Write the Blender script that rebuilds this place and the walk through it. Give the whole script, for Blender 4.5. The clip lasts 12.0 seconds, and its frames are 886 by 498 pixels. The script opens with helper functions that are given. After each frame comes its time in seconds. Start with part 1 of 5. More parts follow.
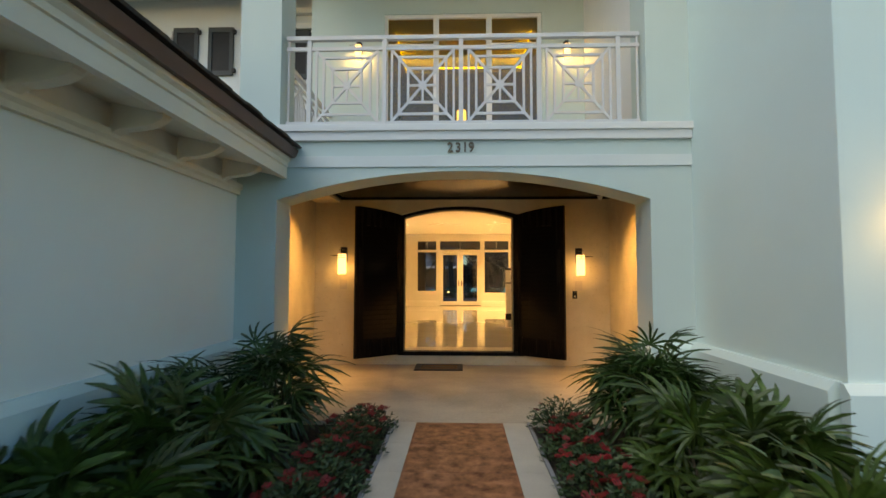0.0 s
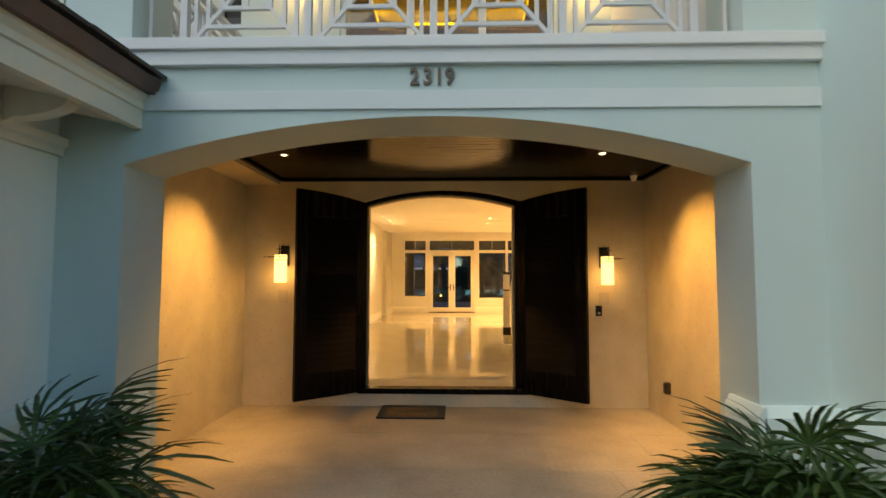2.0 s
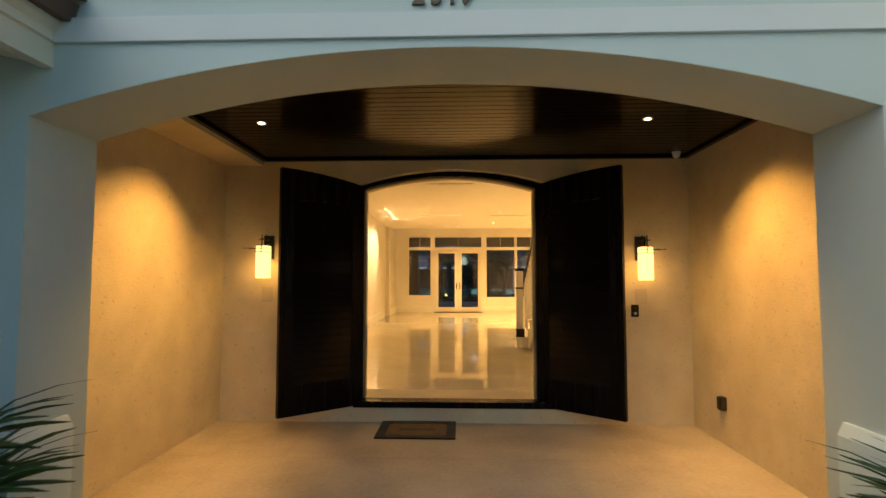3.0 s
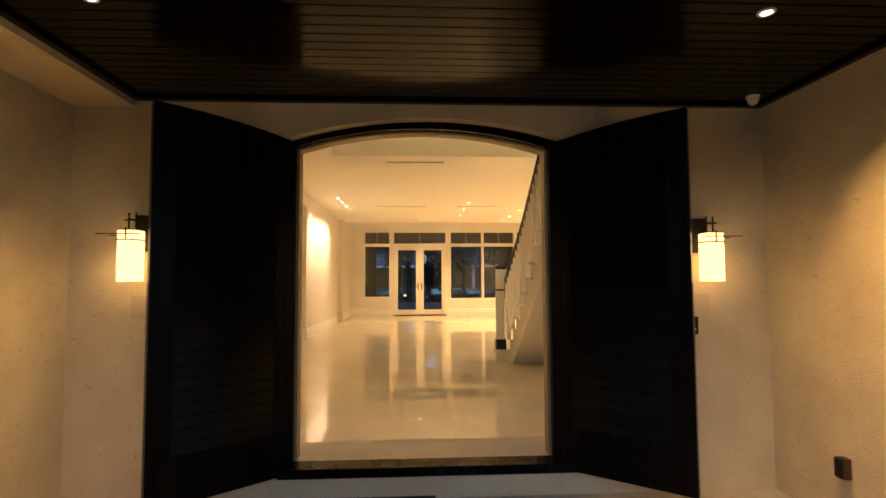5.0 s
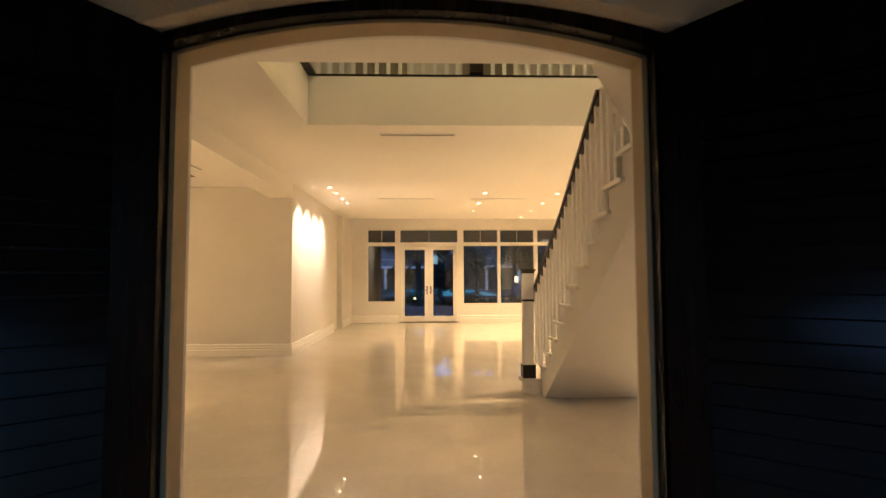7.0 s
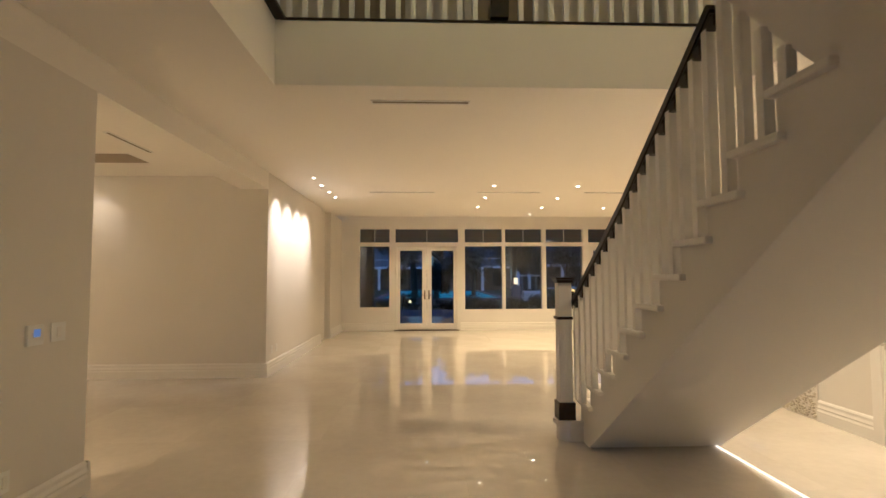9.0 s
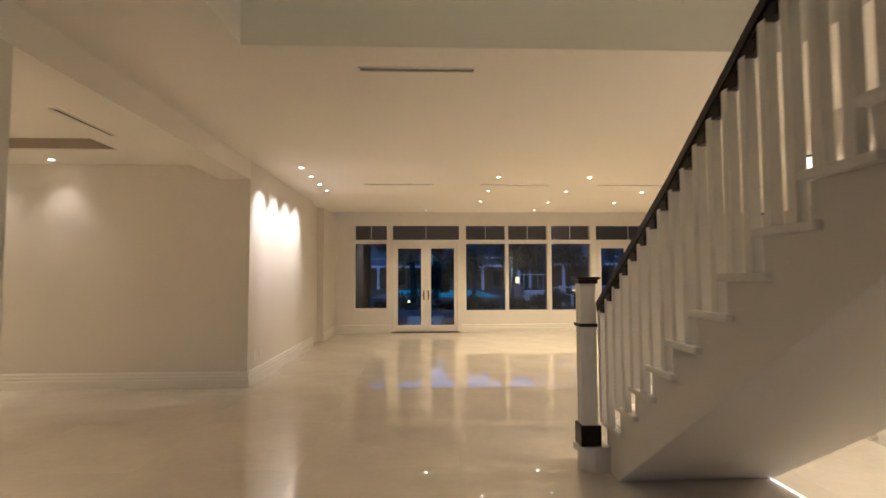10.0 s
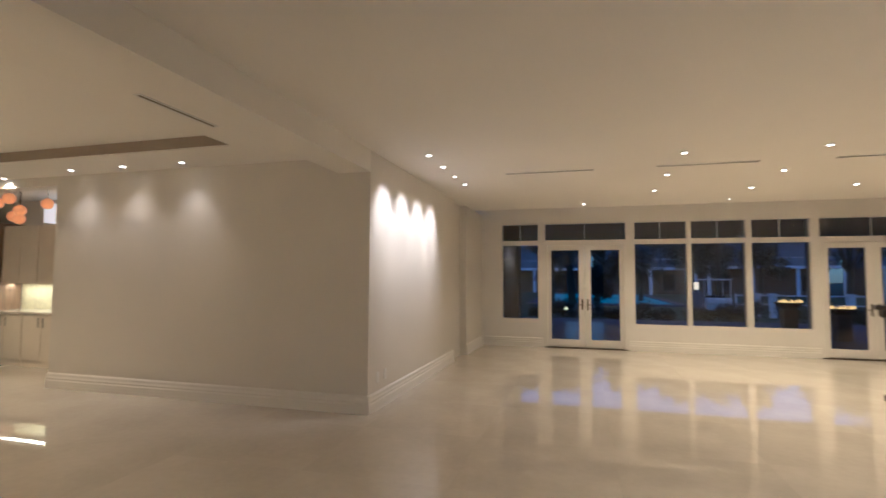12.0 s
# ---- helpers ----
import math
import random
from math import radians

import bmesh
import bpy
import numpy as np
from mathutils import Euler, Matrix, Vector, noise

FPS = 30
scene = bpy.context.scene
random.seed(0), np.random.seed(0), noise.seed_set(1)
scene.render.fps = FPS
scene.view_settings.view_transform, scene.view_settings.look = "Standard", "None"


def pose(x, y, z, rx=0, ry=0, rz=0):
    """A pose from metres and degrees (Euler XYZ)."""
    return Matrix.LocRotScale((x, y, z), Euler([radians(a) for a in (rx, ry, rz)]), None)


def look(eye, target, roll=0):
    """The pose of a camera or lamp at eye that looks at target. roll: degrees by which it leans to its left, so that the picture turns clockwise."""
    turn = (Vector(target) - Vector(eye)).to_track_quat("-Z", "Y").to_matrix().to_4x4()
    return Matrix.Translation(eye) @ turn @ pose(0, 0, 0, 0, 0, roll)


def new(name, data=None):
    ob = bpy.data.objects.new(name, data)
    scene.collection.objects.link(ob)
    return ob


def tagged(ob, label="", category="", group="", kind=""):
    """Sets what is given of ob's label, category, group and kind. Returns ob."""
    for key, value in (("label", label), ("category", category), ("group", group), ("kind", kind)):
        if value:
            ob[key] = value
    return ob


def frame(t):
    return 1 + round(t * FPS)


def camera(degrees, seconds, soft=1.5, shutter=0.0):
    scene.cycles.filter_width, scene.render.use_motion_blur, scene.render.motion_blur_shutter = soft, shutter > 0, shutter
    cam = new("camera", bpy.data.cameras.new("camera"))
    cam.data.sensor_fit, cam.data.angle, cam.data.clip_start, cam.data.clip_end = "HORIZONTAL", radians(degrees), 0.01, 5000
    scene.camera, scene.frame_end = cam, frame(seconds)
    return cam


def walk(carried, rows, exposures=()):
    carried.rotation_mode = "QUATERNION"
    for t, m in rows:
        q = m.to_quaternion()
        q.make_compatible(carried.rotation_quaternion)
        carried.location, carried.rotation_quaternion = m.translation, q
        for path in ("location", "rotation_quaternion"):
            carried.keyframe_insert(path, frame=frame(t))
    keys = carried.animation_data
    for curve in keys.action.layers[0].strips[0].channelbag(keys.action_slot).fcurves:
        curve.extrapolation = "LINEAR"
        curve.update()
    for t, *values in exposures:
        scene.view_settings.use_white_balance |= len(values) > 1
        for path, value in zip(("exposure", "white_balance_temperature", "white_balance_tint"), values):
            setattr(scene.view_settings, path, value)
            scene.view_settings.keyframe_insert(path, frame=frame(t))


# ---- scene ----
cam = camera(83.1, 12.0, shutter=0.5)
PATH = [
    (0, (-0.008, -5.233, 1.179), (-0.077, -3.237, 1.294), 0.1),
    (0.5, (0.047, -4.684, 1.25), (-0.022, -2.688, 1.367), 0.1),
    (1, (0.073, -4.121, 1.333), (0.012, -2.126, 1.451), 0.0),
    (1.5, (0.142, -3.577, 1.34), (0.095, -1.581, 1.457), 0.1),
    (2, (0.151, -3.097, 1.284), (0.098, -1.102, 1.402), 0.1),
    (2.5, (0.105, -2.682, 1.248), (0.044, -0.686, 1.365), 0.1),
    (3, (0.081, -2.262, 1.234), (0.01, -0.267, 1.351), -0.0),
    (5, (-0.083, -0.584, 1.253), (0.018, 1.41, 1.365), -0.3),
    (5.5, (-0.049, -0.183, 1.266), (0.04, 1.812, 1.38), -0.2),
    (6, (-0.019, 0.241, 1.316), (0.056, 2.237, 1.425), -0.3),
    (6.5, (0.043, 0.666, 1.311), (0.106, 2.662, 1.424), -0.2),
    (7, (0.025, 1.11, 1.321), (0.076, 3.106, 1.435), -0.2),
    (8.8, (-0.104, 2.333, 1.411), (-0.032, 4.328, 1.525), -0.3),
    (9, (-0.092, 2.452, 1.416), (-0.016, 4.447, 1.53), -0.2),
    (9.2, (-0.107, 2.578, 1.424), (-0.023, 4.573, 1.535), -0.3),
    (9.5, (-0.108, 2.779, 1.425), (-0.018, 4.774, 1.536), -0.3),
    (10, (-0.073, 3.136, 1.421), (0.004, 5.131, 1.531), -0.2),
    (10.1, (-0.062, 3.248, 1.414), (0.009, 5.243, 1.526), -0.3),
    (10.5, (-0.019, 3.597, 1.417), (0.003, 5.594, 1.531), -0.3),
    (11, (0.037, 4.0, 1.453), (-0.085, 5.993, 1.566), -0.1),
    (11.2, (0.054, 4.148, 1.466), (-0.154, 6.133, 1.58), -0.0),
    (11.5, (0.005, 4.333, 1.491), (-0.33, 6.301, 1.605), 0.1),
    (12, (-0.043, 4.591, 1.51), (-0.583, 6.513, 1.627), 0.3),
]

# exposure and white balance: the clip's camera adapts as it goes from dusk into the warm rooms
EXPOSURES = [(0.0, 1.62, 9800, 12), (3.0, 1.48, 10200, 12), (5.0, 1.43, 7200, 14), (7.0, 1.44, 5850, 14), (9.0, 0.95, 5050, 11), (10.5, 0.74, 4650, 13), (12.0, 0.50, 4450, 13)]
walk(cam, [(t, look(eye, target, roll)) for t, eye, target, roll in PATH], EXPOSURES)

# ---------------------------------------------------------------- world and large lights
SOFT = (1.0, 0.635, 0.26)

world = bpy.data.worlds.new("dusk")
scene.world = world
world.use_nodes = True
wn = world.node_tree.nodes
sky = wn.new("ShaderNodeTexSky")
sky.sky_type = "NISHITA"
sky.sun_disc = False
sky.sun_elevation = radians(7)
sky.ozone_density = 5.2
sky.dust_density = 0.4
sky.sun_rotation = radians(200)
wn["Background"].inputs["Strength"].default_value = 0.15
world.node_tree.links.new(sky.outputs["Color"], wn["Background"].inputs["Color"])


def lamp(name, kind, m, watts, color, size=0.05, spot=None, blend=0.6, size_y=None):
    data = bpy.data.lights.new(name, kind)
    data.energy, data.color = watts if kind == "SUN" else watts * 0.82, color
    if kind == "AREA":
        data.size = size
        if size_y:
            data.shape, data.size_y = "RECTANGLE", size_y
    elif kind == "SUN":
        data.angle = size
    else:
        data.shadow_soft_size = size
    if spot:
        data.spot_size, data.spot_blend = radians(spot), blend
    ob = new(name, data)
    ob.matrix_world = m
    return ob


lamp("sun", "SUN", look((-6, -8, 13), (0, 0, 1)), 0.47, (0.87, 0.94, 1.0), size=radians(60))

# ---------------------------------------------------------------- materials
def surface(name, base, rough=0.6, var=0.08, scale=2.0, fine=80.0, bump=0.05, metal=0.0, spec=0.5, rand=0.0, second=None, amount=0.5, coords="Object", rvar=0.08, dist=0.004):
    """A painted, plastered or natural surface: base colour with broad stains, fine grain and relief."""
    m = bpy.data.materials.new(name)
    m.use_nodes = True
    n, l = m.node_tree.nodes, m.node_tree.links
    b = n["Principled BSDF"]
    b.inputs["Metallic"].default_value = metal
    b.inputs["Specular IOR Level"].default_value = spec
    tc = n.new("ShaderNodeTexCoord")
    broad, grain = n.new("ShaderNodeTexNoise"), n.new("ShaderNodeTexNoise")
    broad.inputs["Scale"].default_value, broad.inputs["Detail"].default_value = scale, 5
    grain.inputs["Scale"].default_value, grain.inputs["Detail"].default_value = fine, 3
    for t in (broad, grain):
        l.new(tc.outputs[coords], t.inputs["Vector"])
    add = n.new("ShaderNodeMath")
    add.operation = "MULTIPLY_ADD"
    add.inputs[1].default_value = 0.35
    l.new(grain.outputs["Fac"], add.inputs[0])
    l.new(broad.outputs["Fac"], add.inputs[2])
    ramp = n.new("ShaderNodeValToRGB")
    dark = [c * (1 - var) for c in base]
    lite = [min(1, c * (1 + var)) for c in base] if second is None else second
    ramp.color_ramp.elements[0].position, ramp.color_ramp.elements[1].position = 0.67 - 0.5 * amount, 0.67 + 0.5 * amount
    ramp.color_ramp.elements[0].color, ramp.color_ramp.elements[1].color = (*dark, 1), (*lite, 1)
    l.new(add.outputs[0], ramp.inputs["Fac"])
    out = ramp.outputs["Color"]
    if rand:
        info, hsv, mr = n.new("ShaderNodeObjectInfo"), n.new("ShaderNodeHueSaturation"), n.new("ShaderNodeMapRange")
        mr.inputs["To Min"].default_value, mr.inputs["To Max"].default_value = 1 - rand, 1 + rand
        l.new(info.outputs["Random"], mr.inputs["Value"])
        l.new(mr.outputs["Result"], hsv.inputs["Value"])
        l.new(out, hsv.inputs["Color"])
        out = hsv.outputs["Color"]
    l.new(out, b.inputs["Base Color"])
    rr = n.new("ShaderNodeMapRange")
    rr.inputs["To Min"].default_value, rr.inputs["To Max"].default_value = max(0.02, rough - rvar), min(1, rough + rvar)
    l.new(broad.outputs["Fac"], rr.inputs["Value"])
    l.new(rr.outputs["Result"], b.inputs["Roughness"])
    if bump:
        bp = n.new("ShaderNodeBump")
        bp.inputs["Strength"].default_value, bp.inputs["Distance"].default_value = bump, dist
        l.new(grain.outputs["Fac"], bp.inputs["Height"])
        l.new(bp.outputs["Normal"], b.inputs["Normal"])
    return m


def glow(name, color, strength):
    m = bpy.data.materials.new(name)
    m.use_nodes = True
    b = m.node_tree.nodes["Principled BSDF"]
    b.inputs["Base Color"].default_value = (*color, 1)
    b.inputs["Emission Color"].default_value = (*color, 1)
    b.inputs["Emission Strength"].default_value = strength
    return m


def pane_glass(name, tint=(0.9, 0.95, 0.95)):
    m = bpy.data.materials.new(name)
    m.use_nodes = True
    n, l = m.node_tree.nodes, m.node_tree.links
    n.remove(n["Principled BSDF"])
    thin, gloss, mix, fr = n.new("ShaderNodeBsdfTransparent"), n.new("ShaderNodeBsdfGlossy"), n.new("ShaderNodeMixShader"), n.new("ShaderNodeFresnel")
    thin.inputs["Color"].default_value = (*tint, 1)
    gloss.inputs["Roughness"].default_value = 0.02
    fr.inputs["IOR"].default_value = 1.7
    l.new(fr.outputs["Fac"], mix.inputs["Fac"])
    l.new(thin.outputs["BSDF"], mix.inputs[1])
    l.new(gloss.outputs["BSDF"], mix.inputs[2])
    l.new(mix.outputs["Shader"], n["Material Output"].inputs["Surface"])
    return m


def coquina():
    """Shell-stone cladding: sandy, pitted."""
    m = surface("coquina_stone", (0.60, 0.50, 0.335), 0.85, 0.13, 3.0, 70.0, 0.0, second=(0.69, 0.59, 0.41), amount=0.6)
    n, l = m.node_tree.nodes, m.node_tree.links
    tc = next(x for x in n if x.bl_idname == "ShaderNodeTexCoord")
    comb = n.new("ShaderNodeMapping")  # tooled in rough level strokes
    comb.inputs["Scale"].default_value = (1, 1, 2.2)
    l.new(tc.outputs["Object"], comb.inputs["Vector"])
    v, noi, mul = n.new("ShaderNodeTexVoronoi"), n.new("ShaderNodeTexNoise"), n.new("ShaderNodeMath")
    v.inputs["Scale"].default_value, noi.inputs["Scale"].default_value, noi.inputs["Detail"].default_value = 70, 42, 8
    l.new(comb.outputs["Vector"], v.inputs["Vector"])
    l.new(comb.outputs["Vector"], noi.inputs["Vector"])
    mul.operation = "ADD"
    l.new(v.outputs["Distance"], mul.inputs[0])
    l.new(noi.outputs["Fac"], mul.inputs[1])
    bp = n.new("ShaderNodeBump")
    bp.inputs["Strength"].default_value, bp.inputs["Distance"].default_value = 0.36, 0.005
    l.new(mul.outputs[0], bp.inputs["Height"])
    l.new(bp.outputs["Normal"], n["Principled BSDF"].inputs["Normal"])
    # shell pits and brown mineral flecks
    fleck, pit, mix = n.new("ShaderNodeTexNoise"), n.new("ShaderNodeMapRange"), n.new("ShaderNodeMix")
    fleck.inputs["Scale"].default_value, fleck.inputs["Detail"].default_value, fleck.inputs["Roughness"].default_value = 26, 5, 0.65
    l.new(tc.outputs["Object"], fleck.inputs["Vector"])
    pit.inputs["From Min"].default_value, pit.inputs["From Max"].default_value = 0.60, 0.74
    pit.inputs["To Max"].default_value = 0.6
    l.new(fleck.outputs["Fac"], pit.inputs["Value"])
    mix.data_type = "RGBA"
    b = n["Principled BSDF"]
    src = b.inputs["Base Color"].links[0].from_socket
    l.new(pit.outputs["Result"], mix.inputs[0])
    l.new(src, mix.inputs[6])
    mix.inputs[7].default_value = (0.30, 0.20, 0.11, 1)
    l.new(mix.outputs[2], b.inputs["Base Color"])
    return m


def wood(name, dark, lite, rough=0.35, along="X", scale=1.0, spec=0.5):
    m = surface(name, dark, rough, 0.2, 3.0, 60.0, 0.04, second=lite, amount=0.5, spec=spec)
    n, l = m.node_tree.nodes, m.node_tree.links
    tc = next(x for x in n if x.bl_idname == "ShaderNodeTexCoord")
    mp = n.new("ShaderNodeMapping")
    s = {"X": (1, 14, 14), "Y": (14, 1, 14), "Z": (14, 14, 1)}[along]
    mp.inputs["Scale"].default_value = [k * scale for k in s]
    l.new(tc.outputs["Object"], mp.inputs["Vector"])
    for t in [x for x in n if x.bl_idname == "ShaderNodeTexNoise"]:
        t.inputs["Scale"].default_value = 1.5 if t.inputs["Scale"].default_value < 10 else 6
        l.new(mp.outputs["Vector"], t.inputs["Vector"])
    return m


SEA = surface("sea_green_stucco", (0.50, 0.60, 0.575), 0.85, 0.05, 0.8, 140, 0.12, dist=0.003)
# grey side wall, its colour lightened to make up for missing light
SIDEPAINT = surface("lightened_grey_stucco", (0.85, 0.84, 0.775), 0.85, 0.05, 0.7, 140, 0.12, dist=0.003)
# facade's sea-green lightened: stands for the extra light on wing and plinth
LITSEA = surface("lightened_sea_stucco", (0.63, 0.755, 0.72), 0.85, 0.05, 0.7, 140, 0.12, dist=0.003)
STAIRW = surface("cream_stair_paint", (0.75, 0.72, 0.67), 0.45, 0.04, 2.5, 90, 0.02)
BAND = surface("pale_band_stucco", (0.62, 0.67, 0.66), 0.8, 0.04, 1.2, 140, 0.08, dist=0.003)
TRIM = surface("white_stucco_trim", (0.69, 0.70, 0.69), 0.8, 0.04, 1.2, 140, 0.08, dist=0.003)
WHITE = surface("white_paint", (0.78, 0.76, 0.73), 0.45, 0.03, 2.0, 90, 0.02)
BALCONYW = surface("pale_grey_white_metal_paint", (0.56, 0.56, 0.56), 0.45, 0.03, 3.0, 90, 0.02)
STAIRBODY = surface("cream_stair_plaster", (0.71, 0.68, 0.63), 0.75, 0.03, 0.9, 160, 0.05, dist=0.002)
RAILW = surface("white_metal_paint", (0.80, 0.80, 0.79), 0.4, 0.03, 3.0, 90, 0.02)
PLASTER = surface("cream_wall_paint", (0.72, 0.69, 0.645), 0.75, 0.03, 0.9, 160, 0.05, dist=0.002)
CEIL = surface("ceiling_paint", (0.83, 0.80, 0.75), 0.9, 0.02, 0.7, 160, 0.03, dist=0.002)
STONE = coquina()
PORCHFLOOR = surface("limestone_paving", (0.42, 0.36, 0.28), 0.55, 0.2, 1.6, 30, 0.05, second=(0.56, 0.49, 0.39), amount=0.45)
KERB = surface("pale_limestone_border", (0.55, 0.50, 0.42), 0.6, 0.12, 3.0, 50, 0.06)
RED = surface("red_travertine", (0.19, 0.05, 0.024), 0.5, 0.35, 11.0, 34.0, 0.10, second=(0.50, 0.22, 0.11), amount=0.4)
SOIL = surface("dark_soil", (0.035, 0.026, 0.02), 0.95, 0.4, 8, 60, 0.6, dist=0.02)
LAWN = surface("lawn", (0.04, 0.07, 0.025), 0.9, 0.35, 1.5, 60, 0.5, dist=0.02)
SHINGLE = surface("brown_shingle", (0.075, 0.058, 0.048), 0.85, 0.3, 6, 60, 0.4, rand=0.25, dist=0.01)
COPPER = surface("brown_metal_flashing", (0.13, 0.072, 0.055), 0.5, 0.15, 5, 60, 0.03, metal=0.3)
CREAM = surface("cream_fascia_paint", (0.80, 0.725, 0.60), 0.6, 0.05, 2.5, 90, 0.03)
DOORWOOD = wood("black_brown_door_wood", (0.0028, 0.0021, 0.002), (0.006, 0.004, 0.0035), 0.26, "Z", spec=0.09)
LOUVREWOOD = wood("satin_black_louvre_wood", (0.004, 0.003, 0.003), (0.008, 0.006, 0.005), 0.14, "X", spec=0.12)
CEILWOOD = wood("dark_stained_ceiling_wood", (0.004, 0.0018, 0.001), (0.010, 0.0042, 0.002), 0.20, "X", spec=0.16)
RAILWOOD = wood("espresso_handrail_wood", (0.010, 0.006, 0.0045), (0.022, 0.013, 0.009), 0.32, "Y", spec=0.3)
BLACK = surface("black_iron", (0.015, 0.014, 0.013), 0.45, 0.2, 8, 90, 0.04, metal=0.6)
SHUTTER = surface("black_green_shutter_paint", (0.022, 0.028, 0.028), 0.5, 0.2, 6, 90, 0.03)
STEEL = surface("brushed_steel", (0.55, 0.53, 0.5), 0.3, 0.08, 6, 120, 0.02, metal=1.0)
BRONZE = surface("dark_bronze", (0.09, 0.07, 0.05), 0.4, 0.15, 6, 90, 0.02, metal=0.8)
GLASS = pane_glass("window_glass", (0.66, 0.68, 0.72))
BRONZEGLASS = pane_glass("bronze_tinted_glass", (0.56, 0.50, 0.30))
VENT = surface("ceiling_slot_shadow", (0.30, 0.27, 0.23), 0.8, 0.1, 6, 80, 0.02)
LEAF = surface("palm_leaf", (0.017, 0.052, 0.008), 0.45, 0.3, 9, 50, 0.1, second=(0.038, 0.092, 0.017), amount=0.5, rand=0.35)
LEAFBROAD = surface("broad_palm_leaf", (0.02, 0.046, 0.007), 0.42, 0.3, 9, 50, 0.1, second=(0.06, 0.11, 0.018), amount=0.5, rand=0.35)
LEAFDARK = surface("shrub_leaf", (0.014, 0.036, 0.012), 0.5, 0.3, 9, 50, 0.1, second=(0.05, 0.10, 0.03), amount=0.5, rand=0.3)
STEM = surface("palm_stem", (0.055, 0.045, 0.025), 0.8, 0.3, 10, 60, 0.3)
# darker copy of the shrub leaf, with the dim dusk put into its colour
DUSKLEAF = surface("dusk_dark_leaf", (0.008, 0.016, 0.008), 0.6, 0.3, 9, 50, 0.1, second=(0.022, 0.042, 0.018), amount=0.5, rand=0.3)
PETAL = surface("red_petal", (0.22, 0.006, 0.010), 0.5, 0.2, 20, 80, 0.05, second=(0.25, 0.012, 0.014), rand=0.2)
SHADE = glow("lit_alabaster_shade", (1.0, 0.62, 0.24), 1.1)
BULB = glow("downlight_lens", (1.0, 0.80, 0.50), 16.0)
COVE = glow("yellow_cove_light", (1.0, 0.78, 0.06), 5.0)
# taupe for the shade on the tray's riser, and for the upper hall doors
TRAYEDGE = surface("taupe_shade_and_door", (0.36, 0.31, 0.25), 0.8, 0.05, 2, 90, 0.02)
LED = glow("floor_led_strip", (1.0, 0.82, 0.58), 0.8)


def polished_marble():
    m = surface("polished_cream_marble", (0.60, 0.555, 0.49), 0.012, 0.05, 1.3, 14, 0.0, second=(0.70, 0.655, 0.59), amount=0.6, spec=0.9, rvar=0.005, rand=0.012)
    b = m.node_tree.nodes["Principled BSDF"]
    b.inputs["IOR"].default_value = 1.66
    b.inputs["Roughness"].links[0].from_node.inputs["To Min"].default_value = 0.006
    return m


MARBLE = polished_marble()


# ---------------------------------------------------------------- building helpers
def box(bm, x0, x1, y0, y1, z0, z1, bevel=0.0):
    vs = [bm.verts.new((x, y, z)) for x in (x0, x1) for y in (y0, y1) for z in (z0, z1)]
    fs = [bm.faces.new([vs[i] for i in f]) for f in ((0, 1, 3, 2), (4, 6, 7, 5), (0, 4, 5, 1), (2, 3, 7, 6), (0, 2, 6, 4), (1, 5, 7, 3))]
    if bevel:
        es = {e for f in fs for e in f.edges}
        bmesh.ops.bevel(bm, geom=list(es), offset=bevel, segments=2, affect="EDGES", profile=0.7)
    return bm


def prism(bm, pts, axis, a, b):
    """A polygon (in the two other axes, in order) pushed from a to b along the axis."""
    def at(p, v):
        return {"x": (v, p[0], p[1]), "y": (p[0], v, p[1]), "z": (p[0], p[1], v)}[axis]
    lo, hi = [bm.verts.new(at(p, a)) for p in pts], [bm.verts.new(at(p, b)) for p in pts]
    bm.faces.new(lo), bm.faces.new(hi[::-1])
    for i in range(len(pts)):
        j = (i + 1) % len(pts)
        bm.faces.new((lo[j], lo[i], hi[i], hi[j]))
    return bm


def beam(bm, p, q, w, h, up=(0, 0, 1)):
    """A bar of section w x h from p to q."""
    p, q = Vector(p), Vector(q)
    d = (q - p).normalized()
    s = d.cross(Vector(up))
    s = s.normalized() if s.length > 1e-4 else Vector((1, 0, 0))
    u = s.cross(d)
    vs = [bm.verts.new(e + s * i * w / 2 + u * j * h / 2) for e in (p, q) for i, j in ((-1, -1), (1, -1), (1, 1), (-1, 1))]
    for f in ((3, 2, 1, 0), (4, 5, 6, 7), (0, 1, 5, 4), (1, 2, 6, 5), (2, 3, 7, 6), (3, 0, 4, 7)):
        bm.faces.new([vs[i] for i in f])
    return bm


def lathe(bm, profile, x=0, y=0, z=0, n=20):
    """A turned shape from (radius, height) pairs, closed at both ends."""
    rings = [[bm.verts.new((x + r * math.cos(2 * math.pi * i / n), y + r * math.sin(2 * math.pi * i / n), z + h)) for i in range(n)] for r, h in profile]
    for a, b in zip(rings, rings[1:]):
        for i in range(n):
            bm.faces.new((a[i], a[(i + 1) % n], b[(i + 1) % n], b[i]))
    bm.faces.new(rings[0][::-1]), bm.faces.new(rings[-1])
    return bm


